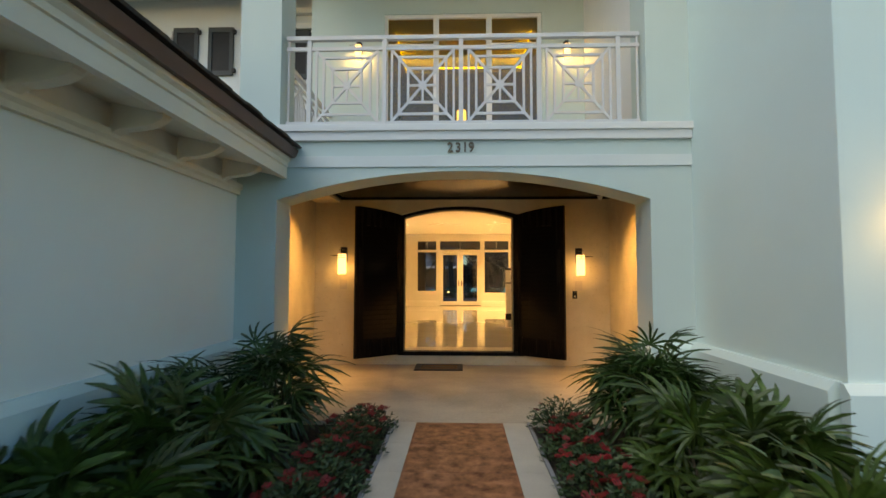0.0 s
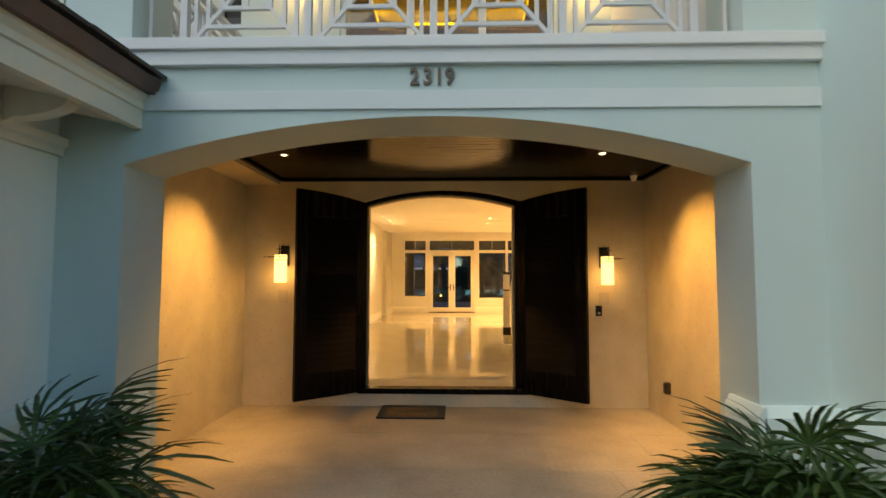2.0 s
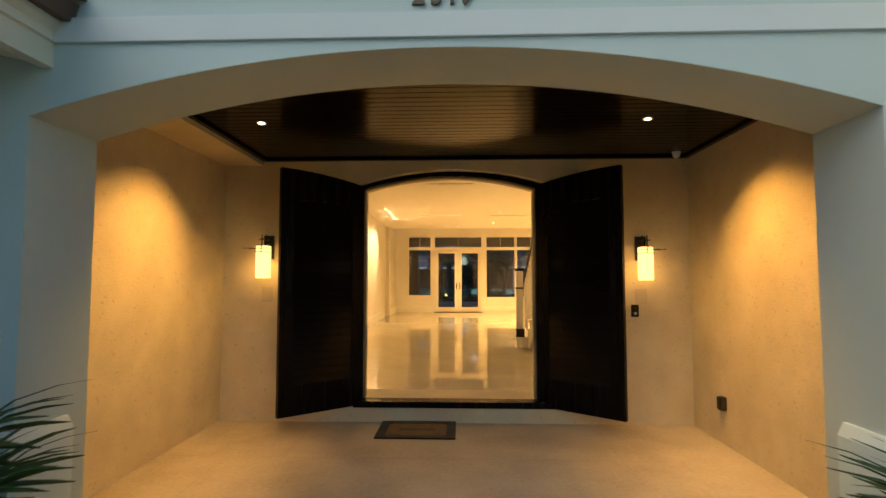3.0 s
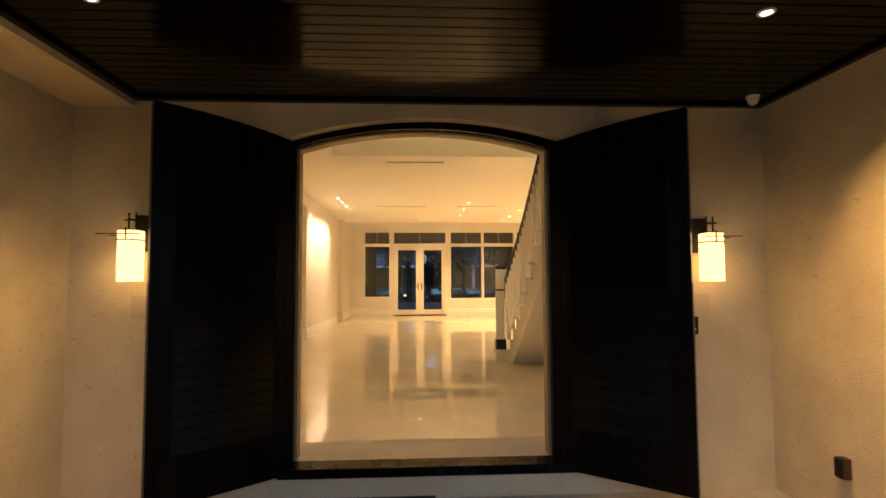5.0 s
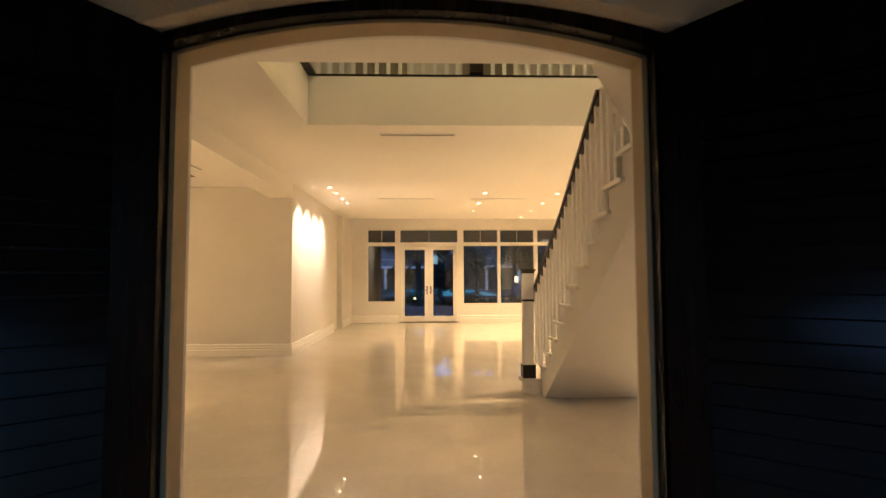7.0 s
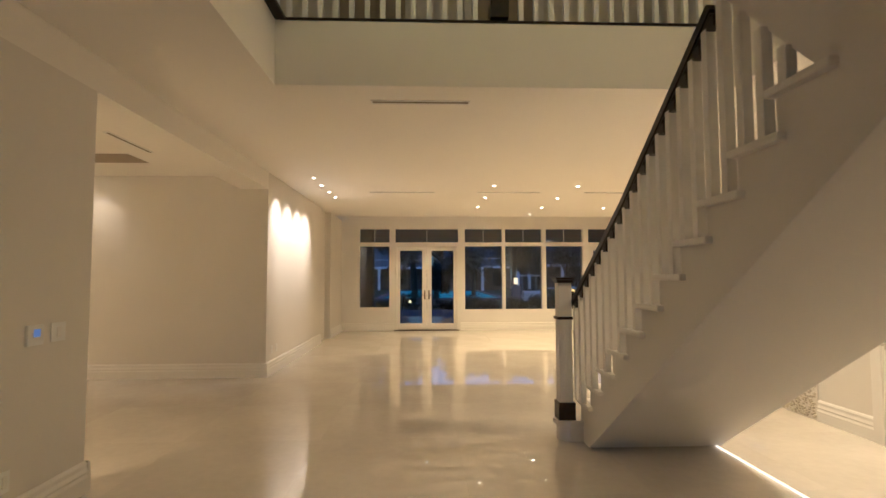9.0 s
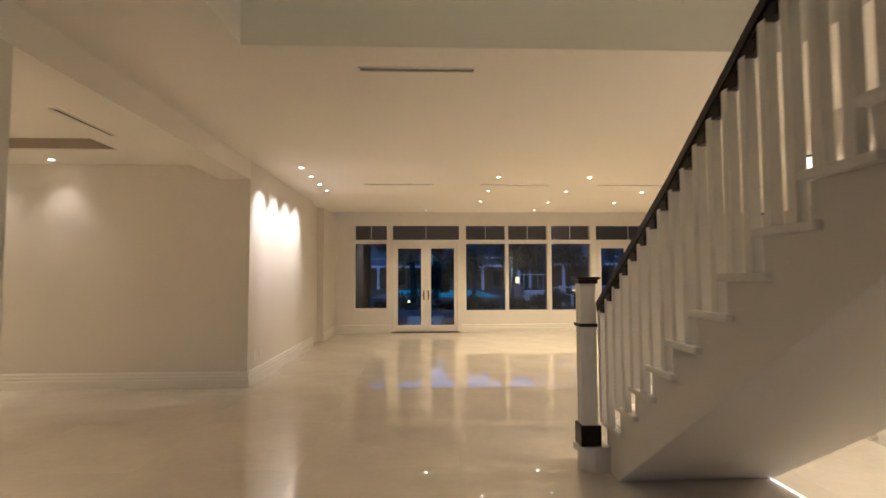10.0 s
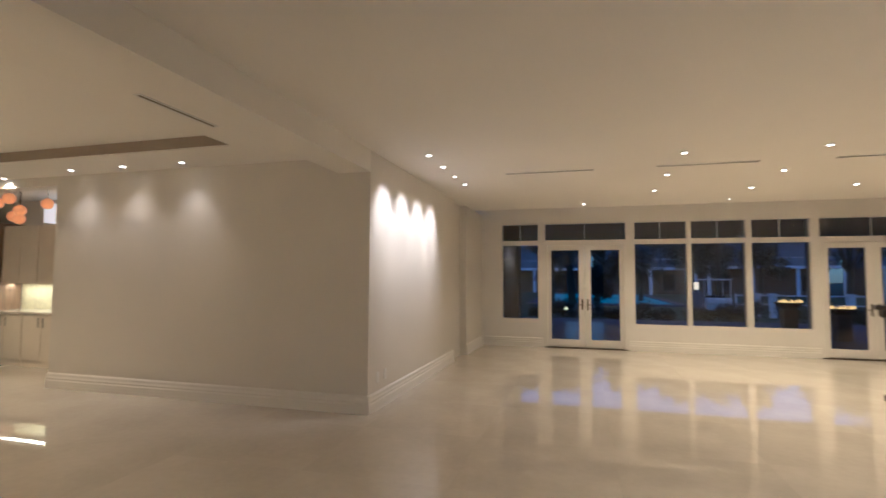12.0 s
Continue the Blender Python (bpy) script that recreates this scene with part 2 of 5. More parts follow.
def tube(bm, pts, radii, n=8):
    """A round, tapering tube along points."""
    rings = []
    for i, p in enumerate(pts):
        p = Vector(p)
        d = (Vector(pts[min(i + 1, len(pts) - 1)]) - Vector(pts[max(i - 1, 0)])).normalized()
        s = d.orthogonal().normalized()
        u = d.cross(s)
        rings.append([bm.verts.new(p + (s * math.cos(2 * math.pi * k / n) + u * math.sin(2 * math.pi * k / n)) * radii[i]) for k in range(n)])
    for a, b in zip(rings, rings[1:]):
        for k in range(n):
            bm.faces.new((a[k], a[(k + 1) % n], b[(k + 1) % n], b[k]))
    bm.faces.new(rings[0][::-1]), bm.faces.new(rings[-1])
    return bm


def mesh_of(name, bm, material, smooth=False):
    bmesh.ops.recalc_face_normals(bm, faces=bm.faces)
    me = bpy.data.meshes.new(name)
    bm.to_mesh(me)
    bm.free()
    me.materials.append(material)
    if smooth:
        for p in me.polygons:
            p.use_smooth = True
    return me


def part(name, bm, material, parent, label="", smooth=False):
    ob = new(name, mesh_of(name, bm, material, smooth))
    ob.parent = parent
    return tagged(ob, label)


def thing(name, label, category, group="", at=(0, 0, 0)):
    ob = new(name)
    ob.location = at
    ob.empty_display_size = 0.1
    return tagged(ob, label, category, group)


def structure(name, bm, material, label="", category=""):
    return tagged(new(name, mesh_of(name, bm, material)), label, category, kind="structure")


def B(*dims, bevel=0.0):
    return box(bmesh.new(), *dims, bevel=bevel)


def arc(half, spring, crown, n=28, cx=0.0):
    """Points of a segmental arch from left to right."""
    rise = crown - spring
    r = (half * half + rise * rise) / (2 * rise)
    a = math.asin(half / r)
    return [(cx + r * math.sin(-a + 2 * a * i / n), crown - r + r * math.cos(-a + 2 * a * i / n)) for i in range(n + 1)]


def arch_wall(bm, x0, x1, z0, z1, half, spring, crown, ya, yb, cx=0.0):
    """A wall with an arched doorway from z0 up."""
    pts = arc(half, spring, crown, cx=cx)
    outline = [(x0, z0), (cx - half, z0), *pts, (cx + half, z0), (x1, z0), (x1, z1), (x0, z1)]
    return prism(bm, outline, "y", ya, yb)


def pierced(bm, u0, u1, v0, v1, holes, axis, a, b):
    """A wall plane u x v with rectangular holes (u0, u1, v0, v1), pushed from a to b along the axis."""
    us = sorted({u0, u1, *[h[0] for h in holes], *[h[1] for h in holes]})
    for i, (p, q) in enumerate(zip(us, us[1:])):
        cuts = sorted((h[2], h[3]) for h in holes if h[0] <= p + 1e-6 and h[1] >= q - 1e-6)
        z = v0
        for lo, hi in cuts + [(v1, v1)]:
            if lo - z > 1e-4:
                d = {"y": (p, q, a, b, z, lo), "x": (a, b, p, q, z, lo), "z": (p, q, z, lo, a, b)}[axis]
                box(bm, *d)
            z = hi
    return bm


# ---------------------------------------------------------------- ground and outside shell
GROUND = -0.2
bm = bmesh.new()
pierced(bm, -2.4, 2.4, -9.0, -0.38, [(-0.62, 0.62, -9.0, -0.38)], "z", -0.32, -0.235)
structure("planting_bed", bm, SOIL, "dark soil of the planting beds", "soil")
bm = bmesh.new()
pierced(bm, -400, 400, -400, 400, [(-2.4, 2.4, -9.0, -0.38)], "z", -0.45, -0.24)
structure("ground", bm, LAWN, "dark lawn and ground around the house", "ground")
bm = bmesh.new()
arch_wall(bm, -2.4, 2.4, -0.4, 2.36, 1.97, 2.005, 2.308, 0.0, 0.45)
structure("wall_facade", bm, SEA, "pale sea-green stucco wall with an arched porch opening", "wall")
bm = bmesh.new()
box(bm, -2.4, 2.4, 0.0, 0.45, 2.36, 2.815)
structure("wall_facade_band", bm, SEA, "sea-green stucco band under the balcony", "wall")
bm = bmesh.new()
box(bm, -2.4, 2.4, -0.045, 0.0, 2.634, 2.728, 0.006)
box(bm, -2.4, 2.4, -0.075, 0.0, 2.728, 2.802, 0.008)
structure("trim_cornice", bm, TRIM, "white stepped stucco cornice under the balcony", "cornice")
bm = bmesh.new()
box(bm, -2.4, 2.4, -0.020, 0.0, 2.351, 2.470, 0.003)
structure("trim_band", bm, BAND, "pale stucco band under the house number", "trim")
# plinth at the foot of walls and columns
bm = bmesh.new()
for s in (-1, 1):
    prism(bm, [(s * 2.4, -0.4), (s * 2.4, 0.53), (s * 2.36, 0.53), (s * 2.31, 0.47), (s * 2.31, -0.4)], "y", -9.0 if s < 0 else -1.95, -0.06)
    prism(bm, [(-0.0, 0.53), (-0.025, 0.53), (-0.07, 0.47), (-0.07, -0.4), (-0.0, -0.4)], "x", s * 2.4, s * 1.96)
    prism(bm, [(s * 1.97, 0.53), (s * 1.95, 0.53), (s * 1.92, 0.47), (s * 1.92, -0.4), (s * 1.97, -0.4)], "y", -0.07, 0.30)
prism(bm, [(-2.0, 0.53), (-2.03, 0.53), (-2.08, 0.47), (-2.08, -0.4), (-2.0, -0.4)], "x", 2.35, 7.0)
structure("trim_plinth", bm, LITSEA, "sea-green stucco plinth with a sloped top", "plinth")
structure("wall_wing_right", B(2.4, 7.0, -2.0, 0.45, -0.4, 7.0), LITSEA, "tall pale sea-green stucco wing wall", "wall")
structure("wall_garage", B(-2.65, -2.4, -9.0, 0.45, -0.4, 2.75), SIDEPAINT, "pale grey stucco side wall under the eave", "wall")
bm = bmesh.new()
for s in (-1, 1):
    box(bm, *sorted((s * 1.95, s * 2.4)), 0.0, 0.45, 2.815, 6.5, 0.006)
structure("wall_balcony_columns", bm, SEA, "square sea-green columns beside the balcony", "column")
structure("ceiling_balcony", B(-2.4, 2.4, 0.0, 2.75, 6.1, 6.25), TRIM, "pale balcony ceiling", "ceiling")
structure("floor_balcony", B(-2.4, 2.4, 0.45, 2.75, 2.74, 2.815), TRIM, "pale balcony floor", "floor")
# upper wall behind the balcony, and the wing to the left of it
bm = bmesh.new()
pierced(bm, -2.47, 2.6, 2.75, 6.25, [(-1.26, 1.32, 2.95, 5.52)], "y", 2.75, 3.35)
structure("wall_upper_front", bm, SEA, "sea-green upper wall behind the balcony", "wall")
structure("wall_balcony_side", B(2.0, 2.4, 0.45, 2.75, 2.815, 6.25), TRIM, "pale side wall of the balcony", "wall")
structure("wall_upper_left", B(-9.0, -2.3, 3.45, 3.7, 2.6, 6.3), TRIM, "white upper wall with dark shutters", "wall")
bm = bmesh.new()
box(bm, -9.0, -2.4, 2.2, 3.45, 6.22, 6.4)
box(bm, -9.0, -2.4, 2.12, 2.2, 6.10, 6.45)
structure("ceiling_eave_upper", bm, TRIM, "white soffit of the upper roof eave", "eave")
structure("roof_upper", B(-9.2, 9.0, 2.0, 17.0, 6.45, 6.6), SHINGLE, "dark shingle roof over the house", "roof")

# ---------------------------------------------------------------- porch
bm = bmesh.new()
box(bm, -2.36, 2.36, 0.0, 2.8, -0.4, -0.202)
box(bm, -2.4, 2.4, -0.38, 0.0, -0.4, -0.202)
structure("floor_porch_bed", bm, KERB, "mortar bed under the porch paving", "floor")
for s, nm in ((-1, "left"), (1, "right")):
    structure("wall_porch_" + nm, B(*sorted((s * 2.36, s * 2.62)), 0.45, 2.8, -0.4, 2.75), STONE, "sandy shell-stone side wall of the porch", "wall")
bm = bmesh.new()
arch_wall(bm, -2.62, 2.62, -0.03, 2.78, 1.06, 2.165, 2.345, 2.8, 3.05)
box(bm, -2.62, 2.62, 2.8, 3.05, -0.4, -0.03)
structure("wall_porch_back", bm, STONE, "sandy shell-stone wall around the arched front door", "wall")
bm = bmesh.new()
arch_wall(bm, -7.6, 3.9, 0.0, 2.965, 0.89, 2.17, 2.30, 3.052, 3.11, -0.041)
structure("wall_entry_front", bm, PLASTER, "cream inner wall around the arched front door", "wall")
structure("door_sill", B(-1.06, 1.06, 2.946, 3.355, -0.029, 0.003, bevel=0.004), KERB, "pale stone door sill", "sill")
# dark board ceiling: one mesh with its grooves
bm = bmesh.new()
y = 0.455
while y < 2.79:
    box(bm, -1.96, 2.36, y, min(y + 0.078, 2.795), 2.462, 2.50)
    y += 0.088
box(bm, -2.36, 2.36, 0.452, 2.8, 2.50, 2.74)
for d in ((-1.96, 2.36, 2.755, 2.80, 2.44, 2.475), (-1.96, 2.36, 0.452, 0.50, 2.44, 2.475), (-1.96, -1.915, 0.50, 2.755, 2.44, 2.475), (2.315, 2.36, 0.50, 2.755, 2.44, 2.475)):
    box(bm, *d)
structure("ceiling_porch", bm, CEILWOOD, "dark stained tongue-and-groove board ceiling", "ceiling")
structure("ceiling_porch_soffit", B(-2.36, -1.962, 0.452, 2.798, 2.40, 2.50), STONE, "plaster beam beside the board ceiling", "beam")

# ---------------------------------------------------------------- rooms
structure("floor_slab", B(-9.5, 9.0, 3.36, 16.0, -0.35, -0.004), KERB, "screed under the marble floor", "floor")
bm = bmesh.new()
box(bm, -2.66, -2.36, 3.352, 5.95, 0.0, 2.715)
structure("wall_entry_left", bm, PLASTER, "cream entry wall beside the dining room opening", "wall")
# beam between entry and dining room, with a sloped cheek
bm = bmesh.new()
prism(bm, [(-2.36, 2.965), (-2.36, 2.715), (-2.76, 2.715), (-3.13, 2.90), (-3.13, 2.965)], "y", 3.352, 9.78)
structure("trim_beam", bm, CEIL, "cream ceiling beam with a sloped cheek", "beam")
bm = bmesh.new()
box(bm, -7.08, -2.36, 9.78, 10.1, 0.0, 2.965)
box(bm, -11.0, -7.08, 9.78, 10.0, 2.77, 2.965)
box(bm, -7.08, -6.83, 10.1, 11.4, 0.0, 2.965)
box(bm, -2.66, -2.36, 10.1, 13.55, 0.0, 2.965)
box(bm, -2.66, -2.30, 14.35, 16.0, 0.0, 2.965)
box(bm, -2.66, -2.43, 13.55, 14.35, 0.0, 2.965)
structure("wall_living_left", bm, PLASTER, "cream corner wall lit by downlights", "wall")
structure("wall_kitchen_back", B(-11.0, -6.83, 11.4, 11.6, 0.0, 2.965), PLASTER, "cream kitchen wall", "wall")
structure("wall_dining_left", B(-11.2, -11.0, 3.35, 12.8, 0.0, 2.965), PLASTER, "cream far wall of the dining room", "wall")
structure("wall_dining_front", B(-11.0, -2.95, 3.352, 3.6, 0.0, 2.965), PLASTER, "cream front wall of the dining room", "wall")
bm = bmesh.new()
box(bm, 3.78, 3.95, 3.35, 7.9, 0.0, 2.965)
box(bm, 3.95, 8.8, 7.75, 7.9, 0.0, 2.965)
box(bm, 8.6, 8.8, 7.9, 16.0, 0.0, 2.965)
structure("wall_right", bm, PLASTER, "cream walls beyond the stairs", "wall")
WINDOWS = [(-1.83, -1.02, 0.61), (1.013, 2.043, 0.545), (2.117, 3.134, 0.545), (3.236, 4.26, 0.545), (6.40, 7.38, 0.545)]
DOORS = [(-0.86, 0.83), (4.43, 6.16)]
holes = []
for x0, x1, z in WINDOWS:
    holes += [(x0, x1, z, 2.272), (x0, x1, 2.362, 2.74)]
for x0, x1 in DOORS:
    holes += [(x0, x1, 0.0, 2.30), (x0 - 0.015, x1 + 0.015, 2.362, 2.74)]
bm = bmesh.new()
pierced(bm, -2.66, 8.8, 0.0, 3.3, holes, "y", 15.97, 16.22)
structure("wall_windows", bm, WHITE, "white painted wall of windows and french doors", "wall")
bm = bmesh.new()
pierced(bm, -2.62, 8.8, 3.352, 15.1, [(-1.29, 1.29, 4.86, 6.43), (1.29, 2.45, 3.352, 6.43)], "z", 2.965, 3.5)
structure("ceiling_living", bm, CEIL, "smooth cream ceiling", "ceiling")
structure("ceiling_curtain_recess", B(-2.62, 8.8, 15.1, 16.0, 3.10, 3.5), CEIL, "recessed strip of ceiling before the windows", "ceiling")
bm = bmesh.new()
pierced(bm, -11.0, -3.13, 3.6, 12.6, [(-7.0, -3.62, 4.6, 9.01)], "z", 2.90, 2.965)
box(bm, -7.0, -3.62, 4.6, 9.01, 3.03, 3.1)
pierced(bm, -7.1, -3.52, 4.5, 9.11, [(-7.0, -3.62, 4.6, 9.01)], "z", 2.965, 3.1)
pierced(bm, -11.0, -2.62, 3.6, 12.8, [(-7.1, -3.52, 4.5, 9.11)], "z", 2.966, 3.2)
# thin ring whose taupe colour stands for shade on the tray's riser
structure("trim_tray_shade", pierced(bmesh.new(), -6.999, -3.621, 4.601, 9.009, [(-6.985, -3.635, 4.615, 8.995)], "z", 2.915, 3.058), TRAYEDGE, "taupe ring standing for the shade in the ceiling tray", "trim")
structure("ceiling_dining", bm, CEIL, "cream dining room ceiling with a recessed tray", "ceiling")
# upper storey round the void
bm = bmesh.new()
box(bm, -3.2, -3.0, 3.35, 9.0, 3.5, 6.0)
box(bm, -3.0, 4.0, 8.8, 9.0, 3.5, 6.0)
box(bm, 3.0, 3.2, 3.35, 8.8, 3.5, 6.0)
structure("wall_upper_hall", bm, PLASTER, "cream walls of the upper hall", "wall")
bm = bmesh.new()
pierced(bm, -3.0, 3.0, 3.35, 8.8, [(-1.2, 1.3, 3.55, 5.4)], "z", 5.62, 5.72)
box(bm, -3.0, 3.0, 3.35, 8.8, 5.9, 6.0)
structure("ceiling_upper_hall", bm, CEIL, "cream tray ceiling above the entry", "ceiling")
# wall beside the upper flight, cut on the slope
bm = bmesh.new()
prism(bm, [(3.352, 2.30), (4.10, 2.14), (4.885, 2.96), (3.352, 2.96)], "x", 1.285, 1.42)
structure("wall_stair_upper", bm, PLASTER, "cream wall cut on the slope of the upper flight", "wall")

# baseboards
def skirting(bm, run, axis, a, b, side):
    """A moulded baseboard along an axis; run: the wall's place; side: the way it faces."""
    prof = [(0, 0), (0.03, 0), (0.03, 0.10), (0.022, 0.12), (0.026, 0.135), (0.018, 0.16), (0.018, 0.185), (0.008, 0.20), (0, 0.205)]
    pts = [(run + side * (p + 0.002), z) for p, z in prof]
    prism(bm, pts, axis, a, b)


bm = bmesh.new()
skirting(bm, 9.78, "x", -7.08, -2.333, -1)
skirting(bm, -2.36, "y", 9.749, 13.55, 1)
skirting(bm, -2.30, "y", 14.35, 15.96, 1)
skirting(bm, -2.36, "y", 3.37, 5.95, 1)
skirting(bm, 5.95, "x", -2.66, -2.333, 1)
skirting(bm, 3.78, "y", 3.4, 5.61, -1)
skirting(bm, 3.78, "y", 6.66, 7.285, -1)
skirting(bm, 7.9, "x", 3.95, 8.6, 1)
for a, b in ((-2.28, -0.92), (0.89, 4.37), (6.22, 8.6)):
    skirting(bm, 15.97, "x", a, b, -1)
structure("baseboard", bm, WHITE, "tall white moulded baseboard", "baseboard")


# ---------------------------------------------------------------- windows and doors of the back wall
def window_unit(no, x0, x1, z0, z1, y=16.05, mid=False):
    w = tagged(thing(f"window_{no}", "white framed window with dark dusk beyond", "window"), kind="structure")
    bm = bmesh.new()
    f = 0.009
    for d in ((x0, x0 + f, z0, z1), (x1 - f, x1, z0, z1), (x0 + f, x1 - f, z0, z0 + f), (x0 + f, x1 - f, z1 - f, z1)):
        box(bm, d[0], d[1], y - 0.03, y + 0.03, d[2], d[3], 0.003)
    part("window_frame", bm, WHITE, w)
    if mid:
        c = (x0 + x1) / 2
        part("glazing_bar", B(c - 0.006, c + 0.006, y - 0.02, y + 0.02, z0 + f, z1 - f), WHITE, w)
    g = part("pane", B(x0 + f, x1 - f, y - 0.004, y + 0.004, z0 + f, z1 - f), GLASS, w, "clear glass")
    g.visible_shadow = False
    return w


no = 1
for x0, x1, z in WINDOWS:
    window_unit(no, x0, x1, z, 2.272)
    window_unit(no + 1, x0, x1, 2.362, 2.74, mid=True)
    no += 2
for x0, x1 in DOORS:
    window_unit(no, x0 - 0.015, x1 + 0.015, 2.362, 2.74, mid=True)
    no += 1


def french_door(no, x0, x1):
    d = tagged(thing(f"door_{no}", "closed white french door with tall glass panes", "door"), kind="structure")
    y = 16.03
    bm = bmesh.new()
    for q in ((x0, x0 + 0.045, 0.0, 2.30), (x1 - 0.045, x1, 0.0, 2.30), (x0 + 0.045, x1 - 0.045, 2.255, 2.30)):
        box(bm, q[0], q[1], y - 0.07, y + 0.09, q[2], q[3], 0.004)
    part("door_frame", bm, WHITE, d)
    part("threshold", B(x0 - 0.03, x1 + 0.03, y - 0.10, y + 0.09, 0.001, 0.022, bevel=0.005), BRONZE, d, "dark bronze threshold")
    c = (x0 + x1) / 2
    for a, b, s in ((x0 + 0.048, c - 0.002, 1), (c + 0.002, x1 - 0.048, -1)):
        bm = bmesh.new()
        ga, gb = a + (0.075 if s > 0 else 0.125), b - (0.125 if s > 0 else 0.075)
        for q in ((a, ga, 0.025, 2.25), (gb, b, 0.025, 2.25), (ga, gb, 0.025, 0.185), (ga, gb, 2.145, 2.25)):
            box(bm, q[0], q[1], y - 0.028, y + 0.028, q[2], q[3], 0.004)
        leaf = part("door_leaf", bm, WHITE, d)
        g = part("pane", B(ga, gb, y - 0.004, y + 0.004, 0.185, 2.145), GLASS, leaf, "clear glass")
        g.visible_shadow = False
        hx = b - 0.055 if s > 0 else a + 0.055
        bm = B(hx - 0.016, hx + 0.016, y - 0.036, y - 0.029, 0.83, 1.07, bevel=0.003)
        tube(bm, [(hx, y - 0.036, 0.95), (hx, y - 0.075, 0.95), (hx - s * 0.10, y - 0.08, 0.95)], [0.009, 0.009, 0.009])
        part("handle", bm, BRONZE, leaf, "dark bronze lever handle")


for i, (x0, x1) in enumerate(DOORS):
    french_door(i + 1, x0, x1)

# ---------------------------------------------------------------- front door
fd = tagged(thing("door_front", "open arched double door of black-brown louvred wood", "door"), kind="structure")
bm = bmesh.new()
outer, inner = arc(1.058, 2.165, 2.343), arc(0.89, 2.16, 2.295, cx=-0.041)
for i in range(len(outer) - 1):
    prism(bm, [inner[i], inner[i + 1], outer[i + 1], outer[i]], "y", 2.88, 2.945)
for s in (-1, 1):
    box(bm, *sorted((-0.041 + s * 0.89, s * 1.058)), 2.88, 2.945, 0.004, 2.175)
part("door_frame", bm, DOORWOOD, fd)
bm = bmesh.new()
outer, inner = arc(1.058, 2.165, 2.343), arc(0.871, 2.15, 2.282, cx=-0.041)
for i in range(len(outer) - 1):
    prism(bm, [inner[i], inner[i + 1], outer[i + 1], outer[i]], "y", 2.947, 3.05)
for s in (-1, 1):
    box(bm, *sorted((-0.041 + s * 0.871, s * 1.058)), 2.947, 3.05, 0.004, 2.165)
# cream jamb coloured golden, for the warm room light that falls on it
part("jamb", bm, surface("warm_lit_jamb", (0.34, 0.25, 0.13), 0.45, 0.1, 4, 80, 0.02), fd, "inner jamb with the room's warm light in its golden colour")
part("threshold", B(-1.0, 1.0, 2.78, 2.945, -0.056, 0.006, bevel=0.004), DOORWOOD, fd)


def leaf(side):
    """One leaf, 0.92 wide, modelled along +u from its hinge and swung out by about fifty degrees."""
    hinge = Vector((-0.935, 2.868, 0)) if side < 0 else Vector((0.865, 2.868, 0))
    free = Vector((-1.605, 2.325, 0)) if side < 0 else Vector((1.56, 2.335, 0))
    w, t = (free - hinge).length, 0.055
    H = lambda u: 2.185 + 0.088 * (1 - (1 - u / w) ** 2)
    ob = new("door_leaf")
    ob.parent = fd
    d = (free - hinge).normalized()
    nrm = Vector((-d.y, d.x, 0)) * side
    ob.matrix_local = Matrix(((d.x, nrm.x, 0, hinge.x), (d.y, nrm.y, 0, hinge.y), (0, 0, 1, 0), (0, 0, 0, 1)))
    st = 0.13
    z0 = -0.042
    bm = bmesh.new()
    def slab(u0, u1, za, zb=None):
        n = 8
        for i in range(n):
            a, b = u0 + (u1 - u0) * i / n, u0 + (u1 - u0) * (i + 1) / n
            prism(bm, [(a, za), (b, za), (b, H(b) if zb is None else zb), (a, H(a) if zb is None else zb)], "y", -t / 2, t / 2)
    slab(0, st, z0), slab(w - st, w, z0)
    slab(st, w - st, z0, 0.24), slab(st, w - st, 1.98)
    frame_ob = tagged(new("leaf_frame", mesh_of("leaf_frame", bm, DOORWOOD)))
    frame_ob.parent = ob
    me = None
    for a, b in ((0.24, 1.98),):
        k = a + 0.028
        while k < b:
            if me is None:
                me = mesh_of("louvre", prism(bmesh.new(), [(-0.024, -0.0335), (-0.015, -0.034), (-0.002, 0.033), (-0.011, 0.0335)], "x", st, w - st), LOUVREWOOD)
            s = new("louvre", me)
            s.parent, s.location = ob, (0, 0, k)
            k += 0.074
        p = new("backing_panel", mesh_of("backing_panel", B(st, w - st, 0.002, 0.012, a, b), DOORWOOD))
        p.parent = ob
    bm = bmesh.new()
    for zz in (1.20, 1.60):
        tube(bm, [(w - 0.06, t / 2, zz), (w - 0.06, t / 2 + 0.05, zz)], [0.012, 0.012])
    tube(bm, [(w - 0.06, t / 2 + 0.05, 1.16), (w - 0.06, t / 2 + 0.05, 1.64)], [0.011, 0.011])
    h = tagged(new("pull_handle", mesh_of("pull_handle", bm, BLACK)), "black iron pull")
    h.parent = ob


leaf(-1)
leaf(1)


